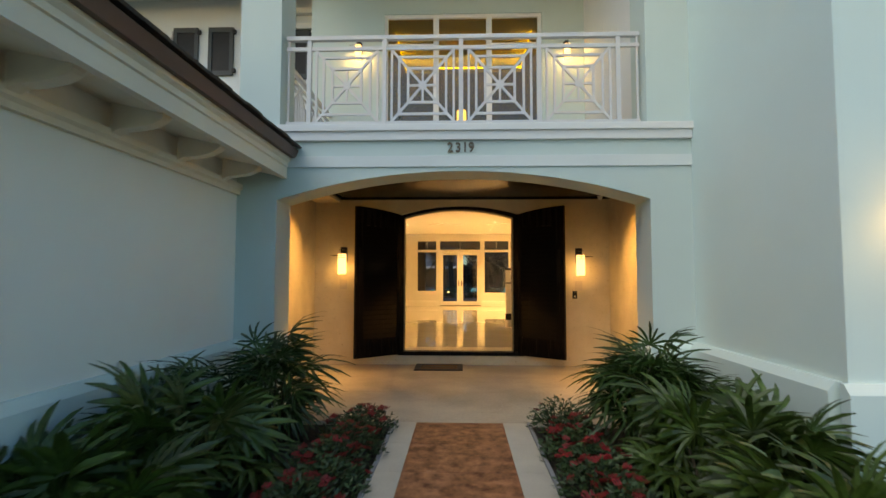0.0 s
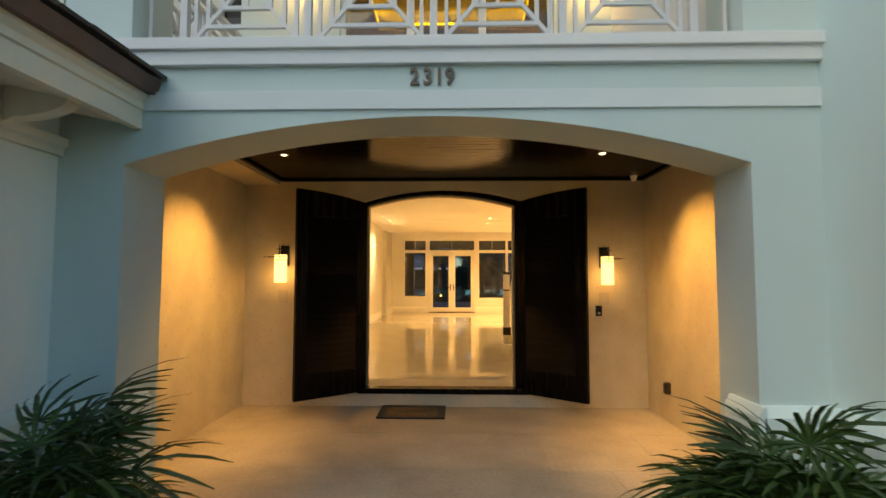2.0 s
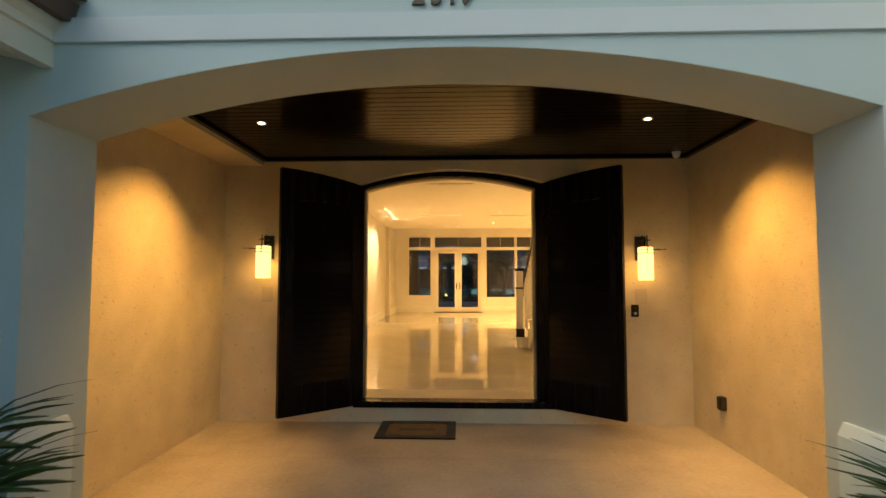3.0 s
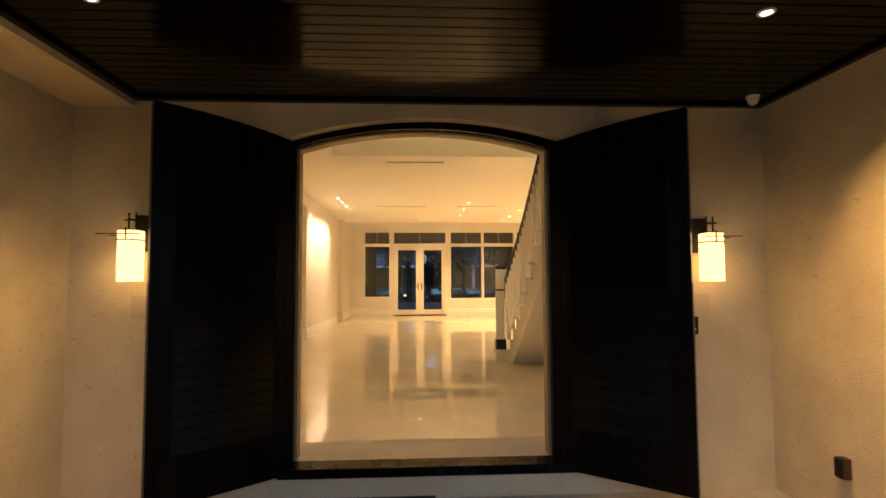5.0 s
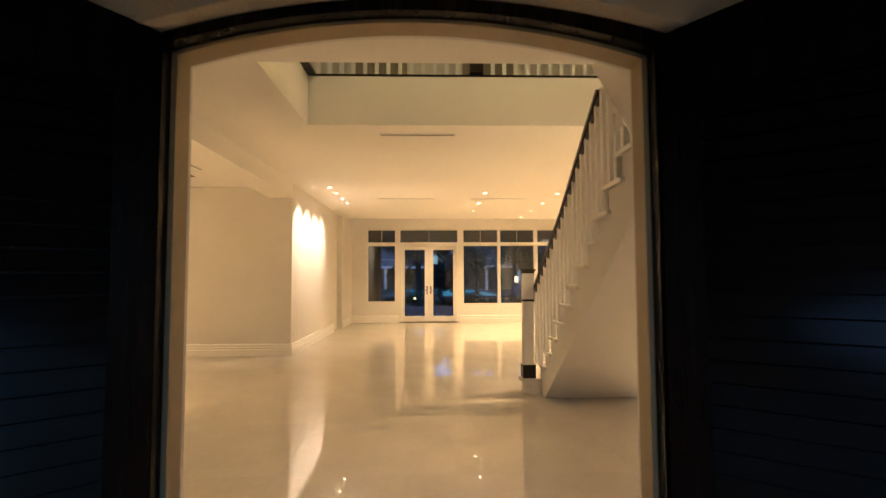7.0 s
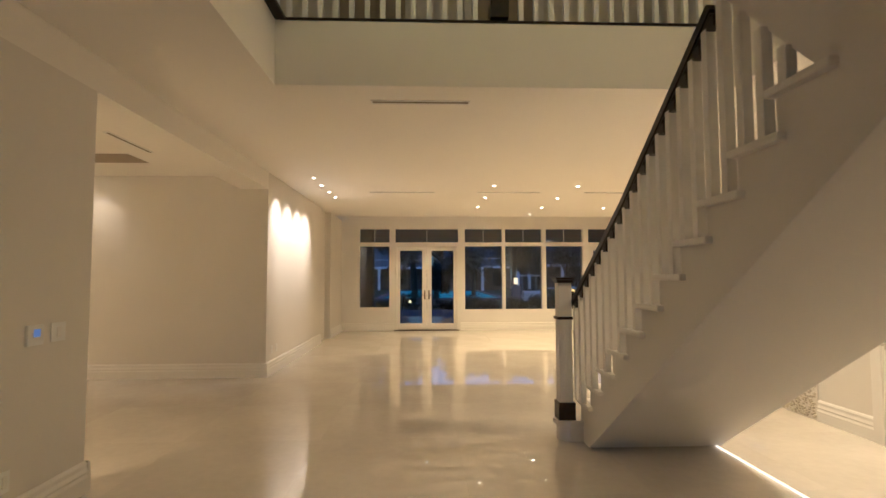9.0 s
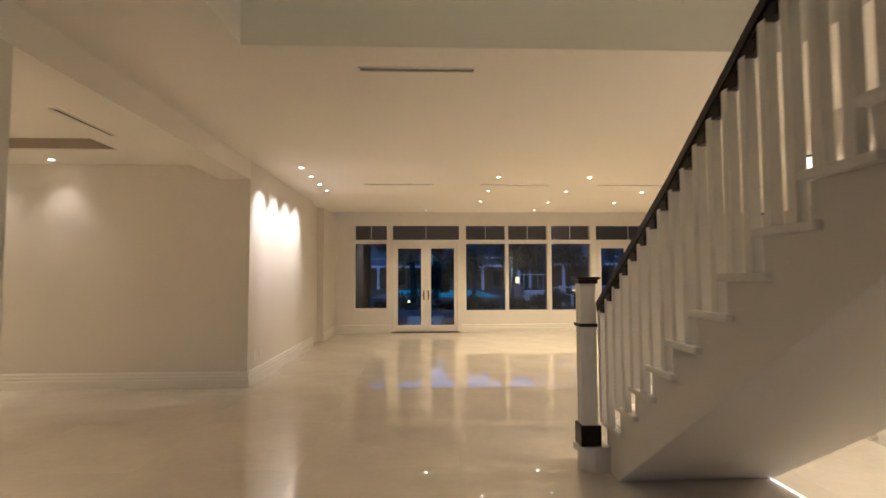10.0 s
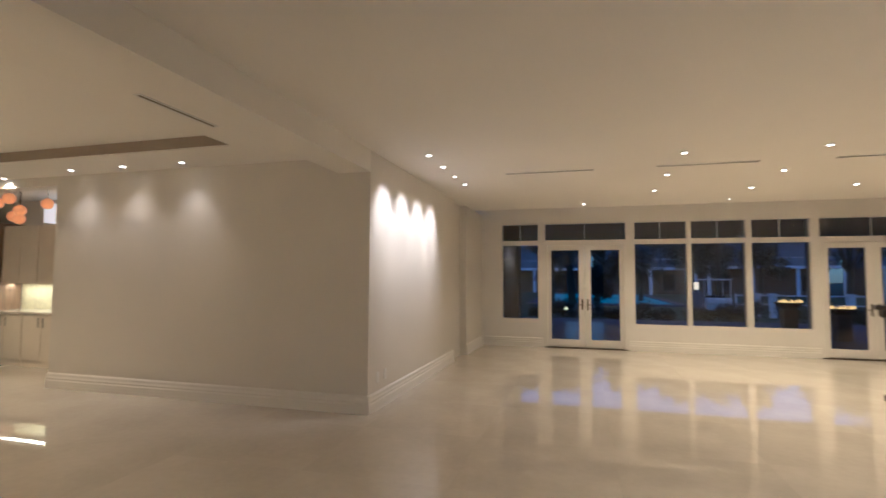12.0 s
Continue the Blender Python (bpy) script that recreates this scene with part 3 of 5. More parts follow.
# ---------------------------------------------------------------- porch things
def wall_lantern(x, y, z, watts=2.8, out=1):
    """A square alabaster shade under a flat iron cap, hung from an iron wall plate. The wall is at y."""
    L = thing("wall_lantern", "lit square alabaster wall lantern with black iron bracket", "wall lamp", "porch lanterns", (x, y, z))
    part("wall_plate", B(-0.05, 0.05, -0.022, 0.0, 0.03, 0.27, bevel=0.004), BLACK, L)
    bm = bmesh.new()
    beam(bm, (0, -0.02, 0.225), (0, -0.17, 0.225), 0.018, 0.012)
    beam(bm, (-0.05, -0.14, 0.225), (0.05, -0.14, 0.225), 0.010, 0.010)
    for k in (-0.022, 0.022):
        tube(bm, [(k, -0.14, 0.27), (k, -0.14, 0.163)], [0.006, 0.006], 6)
    part("arm", bm, BLACK, L)
    bm = B(*sorted((-out * 0.085, out * 0.175)), -0.222, -0.214, 0.128, 0.134)
    box(bm, *sorted((-out * 0.07, out * 0.175)), -0.086, -0.078, 0.128, 0.134)
    part("cross_bar", bm, BLACK, L)
    part("cap", B(-0.052, 0.052, -0.202, -0.098, 0.157, 0.163, bevel=0.002), BLACK, L)
    sh = part("shade", B(-0.056, 0.056, -0.206, -0.094, -0.165, 0.156, bevel=0.010), SHADE, L, "glowing alabaster shade")
    sh.visible_shadow = False
    part("band", pierced(bmesh.new(), -0.059, 0.059, -0.209, -0.091, [(-0.0562, 0.0562, -0.2062, -0.0938)], "z", 0.092, 0.099), BLACK, L, "black iron band")
    part("upright", B(-0.004, 0.004, -0.214, -0.209, 0.092, 0.17), BLACK, L)
    lamp("lantern_light", "SPOT", pose(x, y - 0.15, z + 0.10), watts * 1.15, (1.0, 0.64, 0.27), 0.07, 168, 0.7)
    return L


wall_lantern(-1.885, 2.8, 1.40, out=-1)
wall_lantern(1.872, 2.8, 1.38)
wall_lantern(2.97, -2.0, 1.66, 5.0)
PATCH = surface("darker_stone_plate", (0.50, 0.42, 0.31), 0.8, 0.08, 6, 80, 0.05)
# thin plate below each lantern, slightly darker than the wall stone
for x, z in ((-1.895, 1.07), (1.872, 1.055)):
    cp = thing("wall_stone_plate", "plain stone-coloured plate on the porch wall", "cover plate", "porch cover plates", (x, 2.8, z))
    part("plate", B(-0.058, 0.058, -0.006, 0.0, -0.075, 0.075, bevel=0.002), PATCH, cp)
ic = thing("intercom", "small dark wall intercom with a camera eye", "intercom", at=(1.808, 2.8, 0.912))
part("face_plate", B(-0.036, 0.036, -0.016, 0.0, -0.06, 0.06, bevel=0.004), BLACK, ic)
part("button", lathe(bmesh.new(), [(0.014, 0), (0.014, 0.006), (0.01, 0.008)], n=14), STEEL, ic, "round steel button").matrix_local = pose(0, -0.016, -0.025, 90)
part("lens", lathe(bmesh.new(), [(0.012, 0), (0.009, 0.006)], n=14), GLASS, ic, "camera lens").matrix_local = pose(0, -0.016, 0.025, 90)
sc = thing("security_camera", "small white dome security camera under the ceiling", "security camera", at=(2.18, 2.62, 2.4615))
part("base", lathe(bmesh.new(), [(0.038, -0.016), (0.042, 0.0)]), RAILW, sc)
part("dome", lathe(bmesh.new(), [(0.010, -0.062), (0.026, -0.052), (0.034, -0.034), (0.035, -0.016)]), RAILW, sc, "white dome", True)
ob = thing("outdoor_outlet", "dark weatherproof outlet box with a stain below", "outlet", at=(2.36, 2.21, 0.155))
part("box", B(-0.05, 0.0, -0.032, 0.032, -0.058, 0.058, bevel=0.008), BRONZE, ob)
part("cover", B(-0.058, -0.05, -0.028, 0.028, -0.05, 0.05, bevel=0.004), BLACK, ob)
mt = thing("doormat", "dark bordered coir doormat before the door", "doormat", at=(-0.335, 2.54, GROUND))
part("border", pierced(bmesh.new(), -0.365, 0.365, -0.265, 0.265, [(-0.28, 0.28, -0.18, 0.18)], "z", 0.0, 0.014), BLACK, mt, "black rubber border")
part("coir_centre", B(-0.278, 0.278, -0.178, 0.178, 0.001, 0.012), surface("coir", (0.16, 0.11, 0.06), 0.95, 0.3, 20, 200, 0.6), mt, "brown coir centre")
part("coir_print", B(-0.17, 0.17, -0.03, 0.03, 0.0125, 0.0135), BLACK, mt, "faded dark print")


def downlight(x, y, z, name="downlight", tilt=None, watts=9, spot=100, r=0.05, color=SOFT, group="ceiling downlights"):
    d = thing(name, "small recessed downlight with a white trim ring", "downlight", group, (x, y, z))
    bm = bmesh.new()
    n = 20
    rings = [[bm.verts.new((rr * math.cos(2 * math.pi * i / n), rr * math.sin(2 * math.pi * i / n), h)) for i in range(n)] for rr, h in ((r + 0.018, 0.0), (r + 0.016, -0.006), (r + 0.002, -0.006), (r, 0.0))]
    for a, b in zip(rings, rings[1:]):
        for i in range(n):
            bm.faces.new((a[i], a[(i + 1) % n], b[(i + 1) % n], b[i]))
    part("trim_ring", bm, RAILW, d, "white trim ring")
    part("lens", lathe(bmesh.new(), [(r * 0.97, -0.003), (r * 0.97, -0.001)], n=18), BULB, d, "glowing lens")
    if watts:
        m = pose(x, y, z - 0.012) if tilt is None else look((x, y, z - 0.012), tilt)
        lamp("downlight_beam", "SPOT", m, watts, color, 0.03, spot, 1.0 if spot < 100 else 0.6)
    return d


for s in (-1, 1):
    downlight(1.52 if s > 0 else -1.49, 1.57, 2.461, "porch_downlight", (s * 2.62, 1.38, 0.0), 108, 88, 0.021, (1.0, 0.60, 0.22), "porch downlights")

# house number in raised metal digits
for ch, x in zip("2319", (-0.108, -0.025, 0.048, 0.115)):
    cu = bpy.data.curves.new("house_number", "FONT")
    cu.body, cu.size, cu.extrude, cu.align_x = ch, 0.148, 0.008, "CENTER"
    cu.offset = 0.003
    tmp = bpy.data.objects.new("digit", cu)
    scene.collection.objects.link(tmp)
    bpy.context.view_layer.update()
    me = bpy.data.meshes.new_from_object(tmp.evaluated_get(bpy.context.evaluated_depsgraph_get()))
    bpy.data.objects.remove(tmp)
    me.materials.clear()
    me.materials.append(BRONZE)
    dg = tagged(new("house_number_digit", me), f"dark metal house number digit {ch}", "house number", "house number")
    dg.matrix_world = pose(x - 0.005, -0.012, 2.508, 90) @ Matrix.Diagonal((0.84, 1, 1, 1))


# ---------------------------------------------------------------- balcony railing
def fret_bar(a, b, depth, t):
    bm = bmesh.new()
    up = (0, 1, 0) if abs(a[0] - b[0]) < 1e-6 else (0, 0, 1)
    return beam(bm, (a[0], 0, a[1]), (b[0], 0, b[1]), *((t, depth) if up[1] else (depth, t)), up)


def fret_ring(u, v, cz, t, depth):
    return pierced(bmesh.new(), -u - t / 2, u + t / 2, cz - v - t / 2, cz + v + t / 2, [(-u + t / 2, u - t / 2, cz - v + t / 2, cz + v - t / 2)], "y", -depth / 2, depth / 2)


def fret_meshes(w, h):
    """A white fretwork panel: nested squares, diagonals and a star; origin at its lower middle."""
    cz, o, oz = h / 2, w / 2, h / 2
    boss = lathe(bmesh.new(), [(0.046, -0.014), (0.046, 0.014)], n=14)
    for v in boss.verts:
        v.co = Vector((v.co.x, v.co.z, v.co.y + cz))
    made = [("fret_ring", fret_ring(0.258, 0.318, cz, 0.026, 0.024)), ("inner_ring", fret_ring(0.16, 0.19, cz, 0.026, 0.0245)),
            ("side_bar", fret_bar((o, 0), (o, h), 0.0235, 0.024)), ("side_bar", fret_bar((-o, 0), (-o, h), 0.0235, 0.024)),
            ("diagonal_bar", fret_bar((-o, 0), (o, h), 0.023, 0.026)), ("diagonal_bar", fret_bar((-o, h), (o, 0), 0.0225, 0.026)),
            ("star_bar", fret_bar((-0.16, cz), (0.16, cz), 0.022, 0.022)), ("star_bar", fret_bar((0, cz - 0.19), (0, cz + 0.19), 0.0215, 0.022)), ("boss", boss)]
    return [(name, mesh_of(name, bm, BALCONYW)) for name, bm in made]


FRET = fret_meshes(0.68, 0.80)


def fret_panel(parent, m):
    p = new("fret_panel", FRET[0][1])
    p.parent = parent
    p.matrix_local = m
    for name, me in FRET[1:]:
        q = new(name, me)
        q.parent = p


rail = thing("balcony_railing", "white metal balcony railing with star fretwork panels", "railing", at=(0, 0.13, 2.815))
posts = [-1.675, -0.84, 0.0, 0.85, 1.70]
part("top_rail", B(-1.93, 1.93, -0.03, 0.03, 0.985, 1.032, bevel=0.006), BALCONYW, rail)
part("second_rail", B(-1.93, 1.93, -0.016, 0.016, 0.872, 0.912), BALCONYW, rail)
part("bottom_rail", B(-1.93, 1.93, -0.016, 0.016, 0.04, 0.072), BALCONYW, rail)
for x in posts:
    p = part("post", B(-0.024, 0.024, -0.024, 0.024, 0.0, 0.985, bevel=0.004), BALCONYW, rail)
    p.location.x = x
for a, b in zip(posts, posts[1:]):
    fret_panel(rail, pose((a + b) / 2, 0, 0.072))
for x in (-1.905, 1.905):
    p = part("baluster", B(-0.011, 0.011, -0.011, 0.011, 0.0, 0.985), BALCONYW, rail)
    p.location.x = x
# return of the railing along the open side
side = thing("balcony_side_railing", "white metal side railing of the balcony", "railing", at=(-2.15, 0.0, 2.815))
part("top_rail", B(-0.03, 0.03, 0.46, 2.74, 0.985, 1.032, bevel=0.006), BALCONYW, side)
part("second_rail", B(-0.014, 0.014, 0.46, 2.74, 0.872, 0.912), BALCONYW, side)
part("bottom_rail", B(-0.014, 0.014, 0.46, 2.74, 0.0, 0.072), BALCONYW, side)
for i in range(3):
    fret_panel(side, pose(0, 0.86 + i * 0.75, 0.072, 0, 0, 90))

# upper window and its wall lamps
uw = tagged(thing("window_upper", "wide white framed balcony window, warm room behind", "window"), kind="structure")
bm = bmesh.new()
for d in ((-1.26, -1.20, 2.95, 5.52), (1.26, 1.32, 2.95, 5.52), (-1.20, 1.26, 5.46, 5.52), (-1.20, 1.26, 2.95, 3.02), (-0.45, -0.36, 3.02, 5.46), (0.42, 0.51, 3.02, 5.46), (-1.20, -0.45, 5.0, 5.03), (0.51, 1.26, 5.0, 5.03)):
    box(bm, d[0], d[1], 2.78, 2.88, d[2], d[3], 0.004)
part("window_frame", bm, WHITE, uw)
for a, b in ((-1.20, -0.45), (-0.36, 0.42), (0.51, 1.26)):
    g = part("pane", B(a, b, 2.826, 2.834, 3.02, 5.46), BRONZEGLASS, uw, "bronze tinted glass")
    g.visible_shadow = False
wall_lantern(-1.66, 2.75, 4.83, 8.5, -1).scale = (0.76, 0.76, 0.76)
wall_lantern(1.70, 2.75, 4.80, 8.5).scale = (0.76, 0.76, 0.76)


# ---------------------------------------------------------------- eave of the side roof
def eave():
    e = tagged(thing("roof_eave", "shingled roof eave with cream fascia and curved brackets", "roof eave"), kind="structure")
    y0, y1 = -9.0, 0.0
    bm = bmesh.new()
    prism(bm, [(-1.92, 2.235), (-1.86, 2.235), (-1.86, 2.35), (-1.845, 2.358), (-1.845, 2.40), (-1.82, 2.425), (-1.82, 2.46), (-1.92, 2.46)], "y", y0, y1 + 0.03)
    part("fascia", bm, CREAM, e, "cream painted stepped fascia")
    bm = bmesh.new()
    prism(bm, [(-1.90, 2.461), (-1.77, 2.45), (-1.74, 2.54), (-1.77, 2.55), (-1.90, 2.54)], "y", y0, y1 + 0.04)
    part("drip_edge", bm, COPPER, e, "brown metal drip edge")
    bm = bmesh.new()
    prism(bm, [(-2.4, 2.36), (-1.92, 2.255), (-1.92, 2.48), (-4.6, 3.56), (-4.6, 3.5)], "y", y0, y1 - 0.002)
    part("soffit", bm, CREAM, e, "cream boarded soffit")
    bm = bmesh.new()
    prism(bm, [(-2.4, 2.06), (-2.36, 2.06), (-2.36, 2.10), (-2.335, 2.12), (-2.335, 2.17), (-2.4, 2.17)], "y", y0, y1 - 0.002)
    part("wall_moulding", bm, CREAM, e)
    prof = [(-2.34, 2.36), (-2.34, 2.14)]
    for i in range(9):
        a = i / 8 * math.pi / 2
        prof.append((-2.34 + 0.06 + 0.30 * math.sin(a), 2.17 + 0.10 * (1 - math.cos(a))))
    prof += [(-1.93, 2.27), (-1.93, 2.275)]
    me = mesh_of("bracket", prism(bmesh.new(), prof, "y", -0.045, 0.045), CREAM)
    k = -0.42
    while k > -8.8:
        b = new("bracket", me)
        b.parent, b.location = e, (0, k, 0)
        k -= 0.78
    # shingle courses along the visible edge
    rng = random.Random(4)
    for row in range(2):
        y = y1 + 0.03
        while y > -7.0:
            w = rng.uniform(0.18, 0.30)
            x = -1.735 - row * 0.16
            z = 2.566 + row * 0.065 + rng.uniform(-0.003, 0.005)
            s = new("shingle", mesh_of("shingle", beam(bmesh.new(), (x + 0.022 + rng.uniform(0, 0.012), y - w / 2, z), (x - 0.22, y - w / 2, z + 0.089), w - 0.006, 0.02), SHINGLE))
            s.parent = e
            y -= w


eave()
structure("roof_side", prism(bmesh.new(), [(-1.97, 2.572), (-4.6, 3.65), (-7.3, 2.572)], "y", -9.0, 0.0), SHINGLE, "low dark shingle roof over the side wing", "roof")


def shutter(x0, x1, z0, z1, y=3.45):
    s = thing("window_shutter", "dark panelled window shutter on the white upper wall", "shutter", "shutters", ((x0 + x1) / 2, y, (z0 + z1) / 2))
    w, h = (x1 - x0) / 2, (z1 - z0) / 2
    bm = bmesh.new()
    for d in ((-w, -w + 0.07, -h, h), (w - 0.07, w, -h, h), (-w + 0.07, w - 0.07, h - 0.09, h), (-w + 0.07, w - 0.07, -h, -h + 0.09)):
        box(bm, d[0], d[1], -0.045, -0.005, d[2], d[3], 0.004)
    part("shutter_frame", bm, SHUTTER, s)
    part("panel", B(-w + 0.07, w - 0.07, -0.025, -0.006, -h + 0.09, h - 0.09), BLACK, s)
    for k in (-1, 1):
        part("hinge", B(w - 0.01, w + 0.05, -0.06, -0.02, k * h * 0.8 - 0.04, k * h * 0.8 + 0.04, bevel=0.006), BLACK, s)


sw = tagged(thing("window_gallery", "white framed upper window between dark shutters", "window", at=(-5.82, 3.45, 5.2)), kind="structure")
bm = bmesh.new()
for d in ((-0.60, -0.53, -0.42, 0.44), (0.53, 0.60, -0.42, 0.44), (-0.53, 0.53, 0.37, 0.44), (-0.53, 0.53, -0.42, -0.35), (-0.015, 0.015, -0.35, 0.37)):
    box(bm, d[0], d[1], -0.05, 0.0, d[2], d[3], 0.004)
part("window_frame", bm, TRIM, sw)
part("sill", B(-0.66, 0.66, -0.09, -0.001, -0.48, -0.421, bevel=0.006), TRIM, sw)
part("pane", B(-0.53, 0.53, -0.022, -0.004, -0.35, 0.37), surface("dark_window_glass", (0.02, 0.022, 0.026), 0.04, 0.1, 1, 20, 0.0, spec=0.8, rvar=0.01), sw, "dark glass with dusk reflections")
shutter(-5.20, -4.74, 4.80, 5.69)
shutter(-4.555, -4.095, 4.80, 5.69)
shutter(-3.12, -2.70, 4.72, 5.62)


# ---------------------------------------------------------------- staircase
RISE, RUN, N = 0.179, 0.2535, 14
BACK = lambda n: 6.077 - (n - 4) * RUN  # the far edge of tread n towards the climb
st = thing("staircase", "white enclosed staircase with pale treads rising to the upper floor", "staircase")
bm = bmesh.new()
prof = []
for n in range(1, N + 1):
    y1 = BACK(n) + RUN
    prof += [(y1, RISE * (n - 1)), (y1, RISE * n - 0.04)]
top_y = BACK(N)
prof += [(top_y, RISE * N - 0.04), (top_y, RISE * N - 0.40)]
prism(bm, prof + [(6.64, 0.0)], "x", 1.28, 2.39)
part("carriage", bm, STAIRBODY, st, "cream plastered carriage and soffit")
for n in range(1, N + 1):
    y0, y1 = BACK(n), BACK(n) + RUN
    bm = bmesh.new()
    if n == 1:
        pts = [(2.42, y0 - 0.01), (1.165, y0 - 0.06)] + [(1.165 + 0.12 * math.cos(a), 6.90 + 0.12 * math.sin(a)) for a in [math.radians(260 - 14 * k) for k in range(13)]] + [(1.3, y1 + 0.03), (2.42, y1 + 0.03)]
        prism(bm, pts, "z", RISE - 0.04, RISE)
    else:
        box(bm, 1.302, 2.42, y0 - 0.012, y1 + 0.028, RISE * n - 0.034, RISE * n, 0.013)
    part("tread", bm, MARBLE if n == 1 else STAIRW, st, "pale polished bottom step" if n == 1 else "")
    if 1 < n < 13:
        part("return_nosing", B(1.243, 1.30, y0 - 0.036, y1 + 0.030, RISE * n - 0.037, RISE * n - 0.001, bevel=0.014), STAIRW, st)
    if n > 1:
        part("riser", B(1.282 if n < 13 else 1.30, 2.388, y1 + 0.002, y1 + 0.014, RISE * (n - 1), RISE * n - 0.04), STAIRW, st)
pts = [(2.40, 6.82), (1.17, 6.79)] + [(1.175 + 0.10 * math.cos(a), 6.90 + 0.10 * math.sin(a)) for a in [math.radians(260 - 14 * k) for k in range(13)]] + [(1.3, 7.09), (2.40, 7.09)]
part("riser", prism(bmesh.new(), pts, "z", 0.0, RISE - 0.04), MARBLE, st)
part("landing", B(1.28, 3.7, 3.352, BACK(N) - 0.012, RISE * N - 0.25, RISE * N), WHITE, st)


def newel(name_parent, x, y, z, h):
    p = part("newel_post", B(x - 0.058, x + 0.058, y - 0.058, y + 0.058, z + 0.12, z + h - 0.05, bevel=0.004), STAIRW, name_parent)
    for i in (-1, 0, 1):
        for sd in (-1, 1):
            part("flute", B(x + i * 0.032 - 0.007, x + i * 0.032 + 0.007, y + sd * 0.058 - 0.004, y + sd * 0.058 + 0.004, z + 0.16, z + h - 0.42), STAIRW, p)
            part("flute", B(x + sd * 0.058 - 0.004, x + sd * 0.058 + 0.004, y + i * 0.032 - 0.007, y + i * 0.032 + 0.007, z + 0.16, z + h - 0.42), STAIRW, p)
    part("base_block", B(x - 0.075, x + 0.075, y - 0.075, y + 0.075, z, z + 0.15, bevel=0.006), RAILWOOD, p, "espresso wood base block")
    bm = B(x - 0.072, x + 0.072, y - 0.072, y + 0.072, z + h - 0.37, z + h - 0.345, bevel=0.008)
    part("collar", bm, RAILWOOD, p, "espresso wood collar")
    bm = B(x - 0.086, x + 0.086, y - 0.086, y + 0.086, z + h - 0.02, z + h, bevel=0.006)
    box(bm, x - 0.072, x + 0.072, y - 0.072, y + 0.072, z + h - 0.05, z + h - 0.02, 0.008)
    part("cap", bm, RAILWOOD, p, "espresso wood cap")
    return p


def stair_rail(x):
    r = thing("stair_railing", "white square balusters under an espresso wood handrail", "stair railing")
    line = lambda y: 1.718 + (6.077 - y) * RISE / RUN
    side = lambda y: x - (0.048 * max(0.0, y - 5.8) if x < 2 else 0.0)  # the open side eases out towards the newel
    ytop = 4.70 if x < 2 else 3.6
    bm = bmesh.new()
    for a, b in ((6.81, 6.3), (6.3, 5.8), (5.8, ytop)):
        beam(bm, (side(a), a, line(a)), (side(b), b, line(b)), 0.060, 0.045)
        beam(bm, (side(a), a, line(a) - 0.028), (side(b), b, line(b) - 0.028), 0.044, 0.03)
    part("handrail", bm, RAILWOOD, r, "espresso wood handrail")
    for n in range(2, N + 1):
        for k in (0.055, 0.182):
            y = BACK(n) + RUN - k
            z0 = RISE * n
            bx = side(y)
            z1 = min(line(y) - 0.05, 2.14 + (y - 4.10) * 1.05 - 0.01 if (x < 2 and y < 4.7) else 9)
            if z1 - z0 < 0.06:
                continue
            part("baluster", B(bx - 0.023, bx + 0.023, y - 0.023, y + 0.023, z0, z1, bevel=0.003), STAIRW, r)
            if y > ytop:
                part("rail_fillet", B(bx - 0.022, bx + 0.022, y - RUN / 4 - 0.02, y + RUN / 4 - 0.02, line(y) - 0.065, line(y) - 0.01), RAILWOOD, r)


stair_rail(1.280)
stair_rail(2.345)
nw = thing("stair_newel", "white fluted newel post with espresso cap, collar and foot", "newel post")
newel(nw, 1.145, 6.875, RISE + 0.001, 1.235)


# ---------------------------------------------------------------- gallery rail round the void
def gallery_rail(p, q, at_posts=()):
    r = thing("gallery_railing", "white balusters on a dark base rail round the upper hall", "gallery railing")
    p, q = Vector(p), Vector(q)
    L = (q - p).length
    d = (q - p) / L
    bm = bmesh.new()
    beam(bm, p + Vector((0, 0, 0.0125)), q + Vector((0, 0, 0.0125)), 0.085, 0.025)
    part("base_rail", bm, RAILWOOD, r, "espresso wood base rail")
    bm = bmesh.new()
    beam(bm, p + Vector((0, 0, 0.98)), q + Vector((0, 0, 0.98)), 0.065, 0.05)
    part("handrail", bm, RAILWOOD, r, "espresso wood handrail")
    me = mesh_of("baluster", B(-0.02, 0.02, -0.02, 0.02, 0.025, 0.955), RAILW)
    k = 0.06
    while k < L:
        c = p + d * k
        if all(abs(k - a) > 0.1 for a in at_posts):
            b = new("baluster", me)
            b.parent, b.location = r, c
        k += 0.127
    for a in at_posts:
        c = p + d * a
        newel(r, c.x, c.y, 3.5 + 0.04, 1.1)


gallery_rail((-1.25, 6.47, 3.5), (2.5, 6.47, 3.5), (1.78,))
gallery_rail((-1.25, 4.86, 3.5), (-1.25, 6.42, 3.5))
# dark doors in the upper hall
for i, x in enumerate((-0.75, 0.95)):
    d = tagged(thing("door_upper", "taupe painted hall door in the upper hall", "door"), kind="structure")
    part("door_leaf", B(x - 0.42, x + 0.42, 8.74, 8.79, 3.505, 5.55, bevel=0.004), TRAYEDGE, d)
    bm = bmesh.new()
    for q in ((x - 0.52, x - 0.42, 3.505, 5.55), (x + 0.42, x + 0.52, 3.505, 5.55), (x - 0.52, x + 0.52, 5.55, 5.61)):
        box(bm, q[0], q[1], 8.72, 8.795, q[2], q[3])
    part("door_frame", bm, WHITE, d)

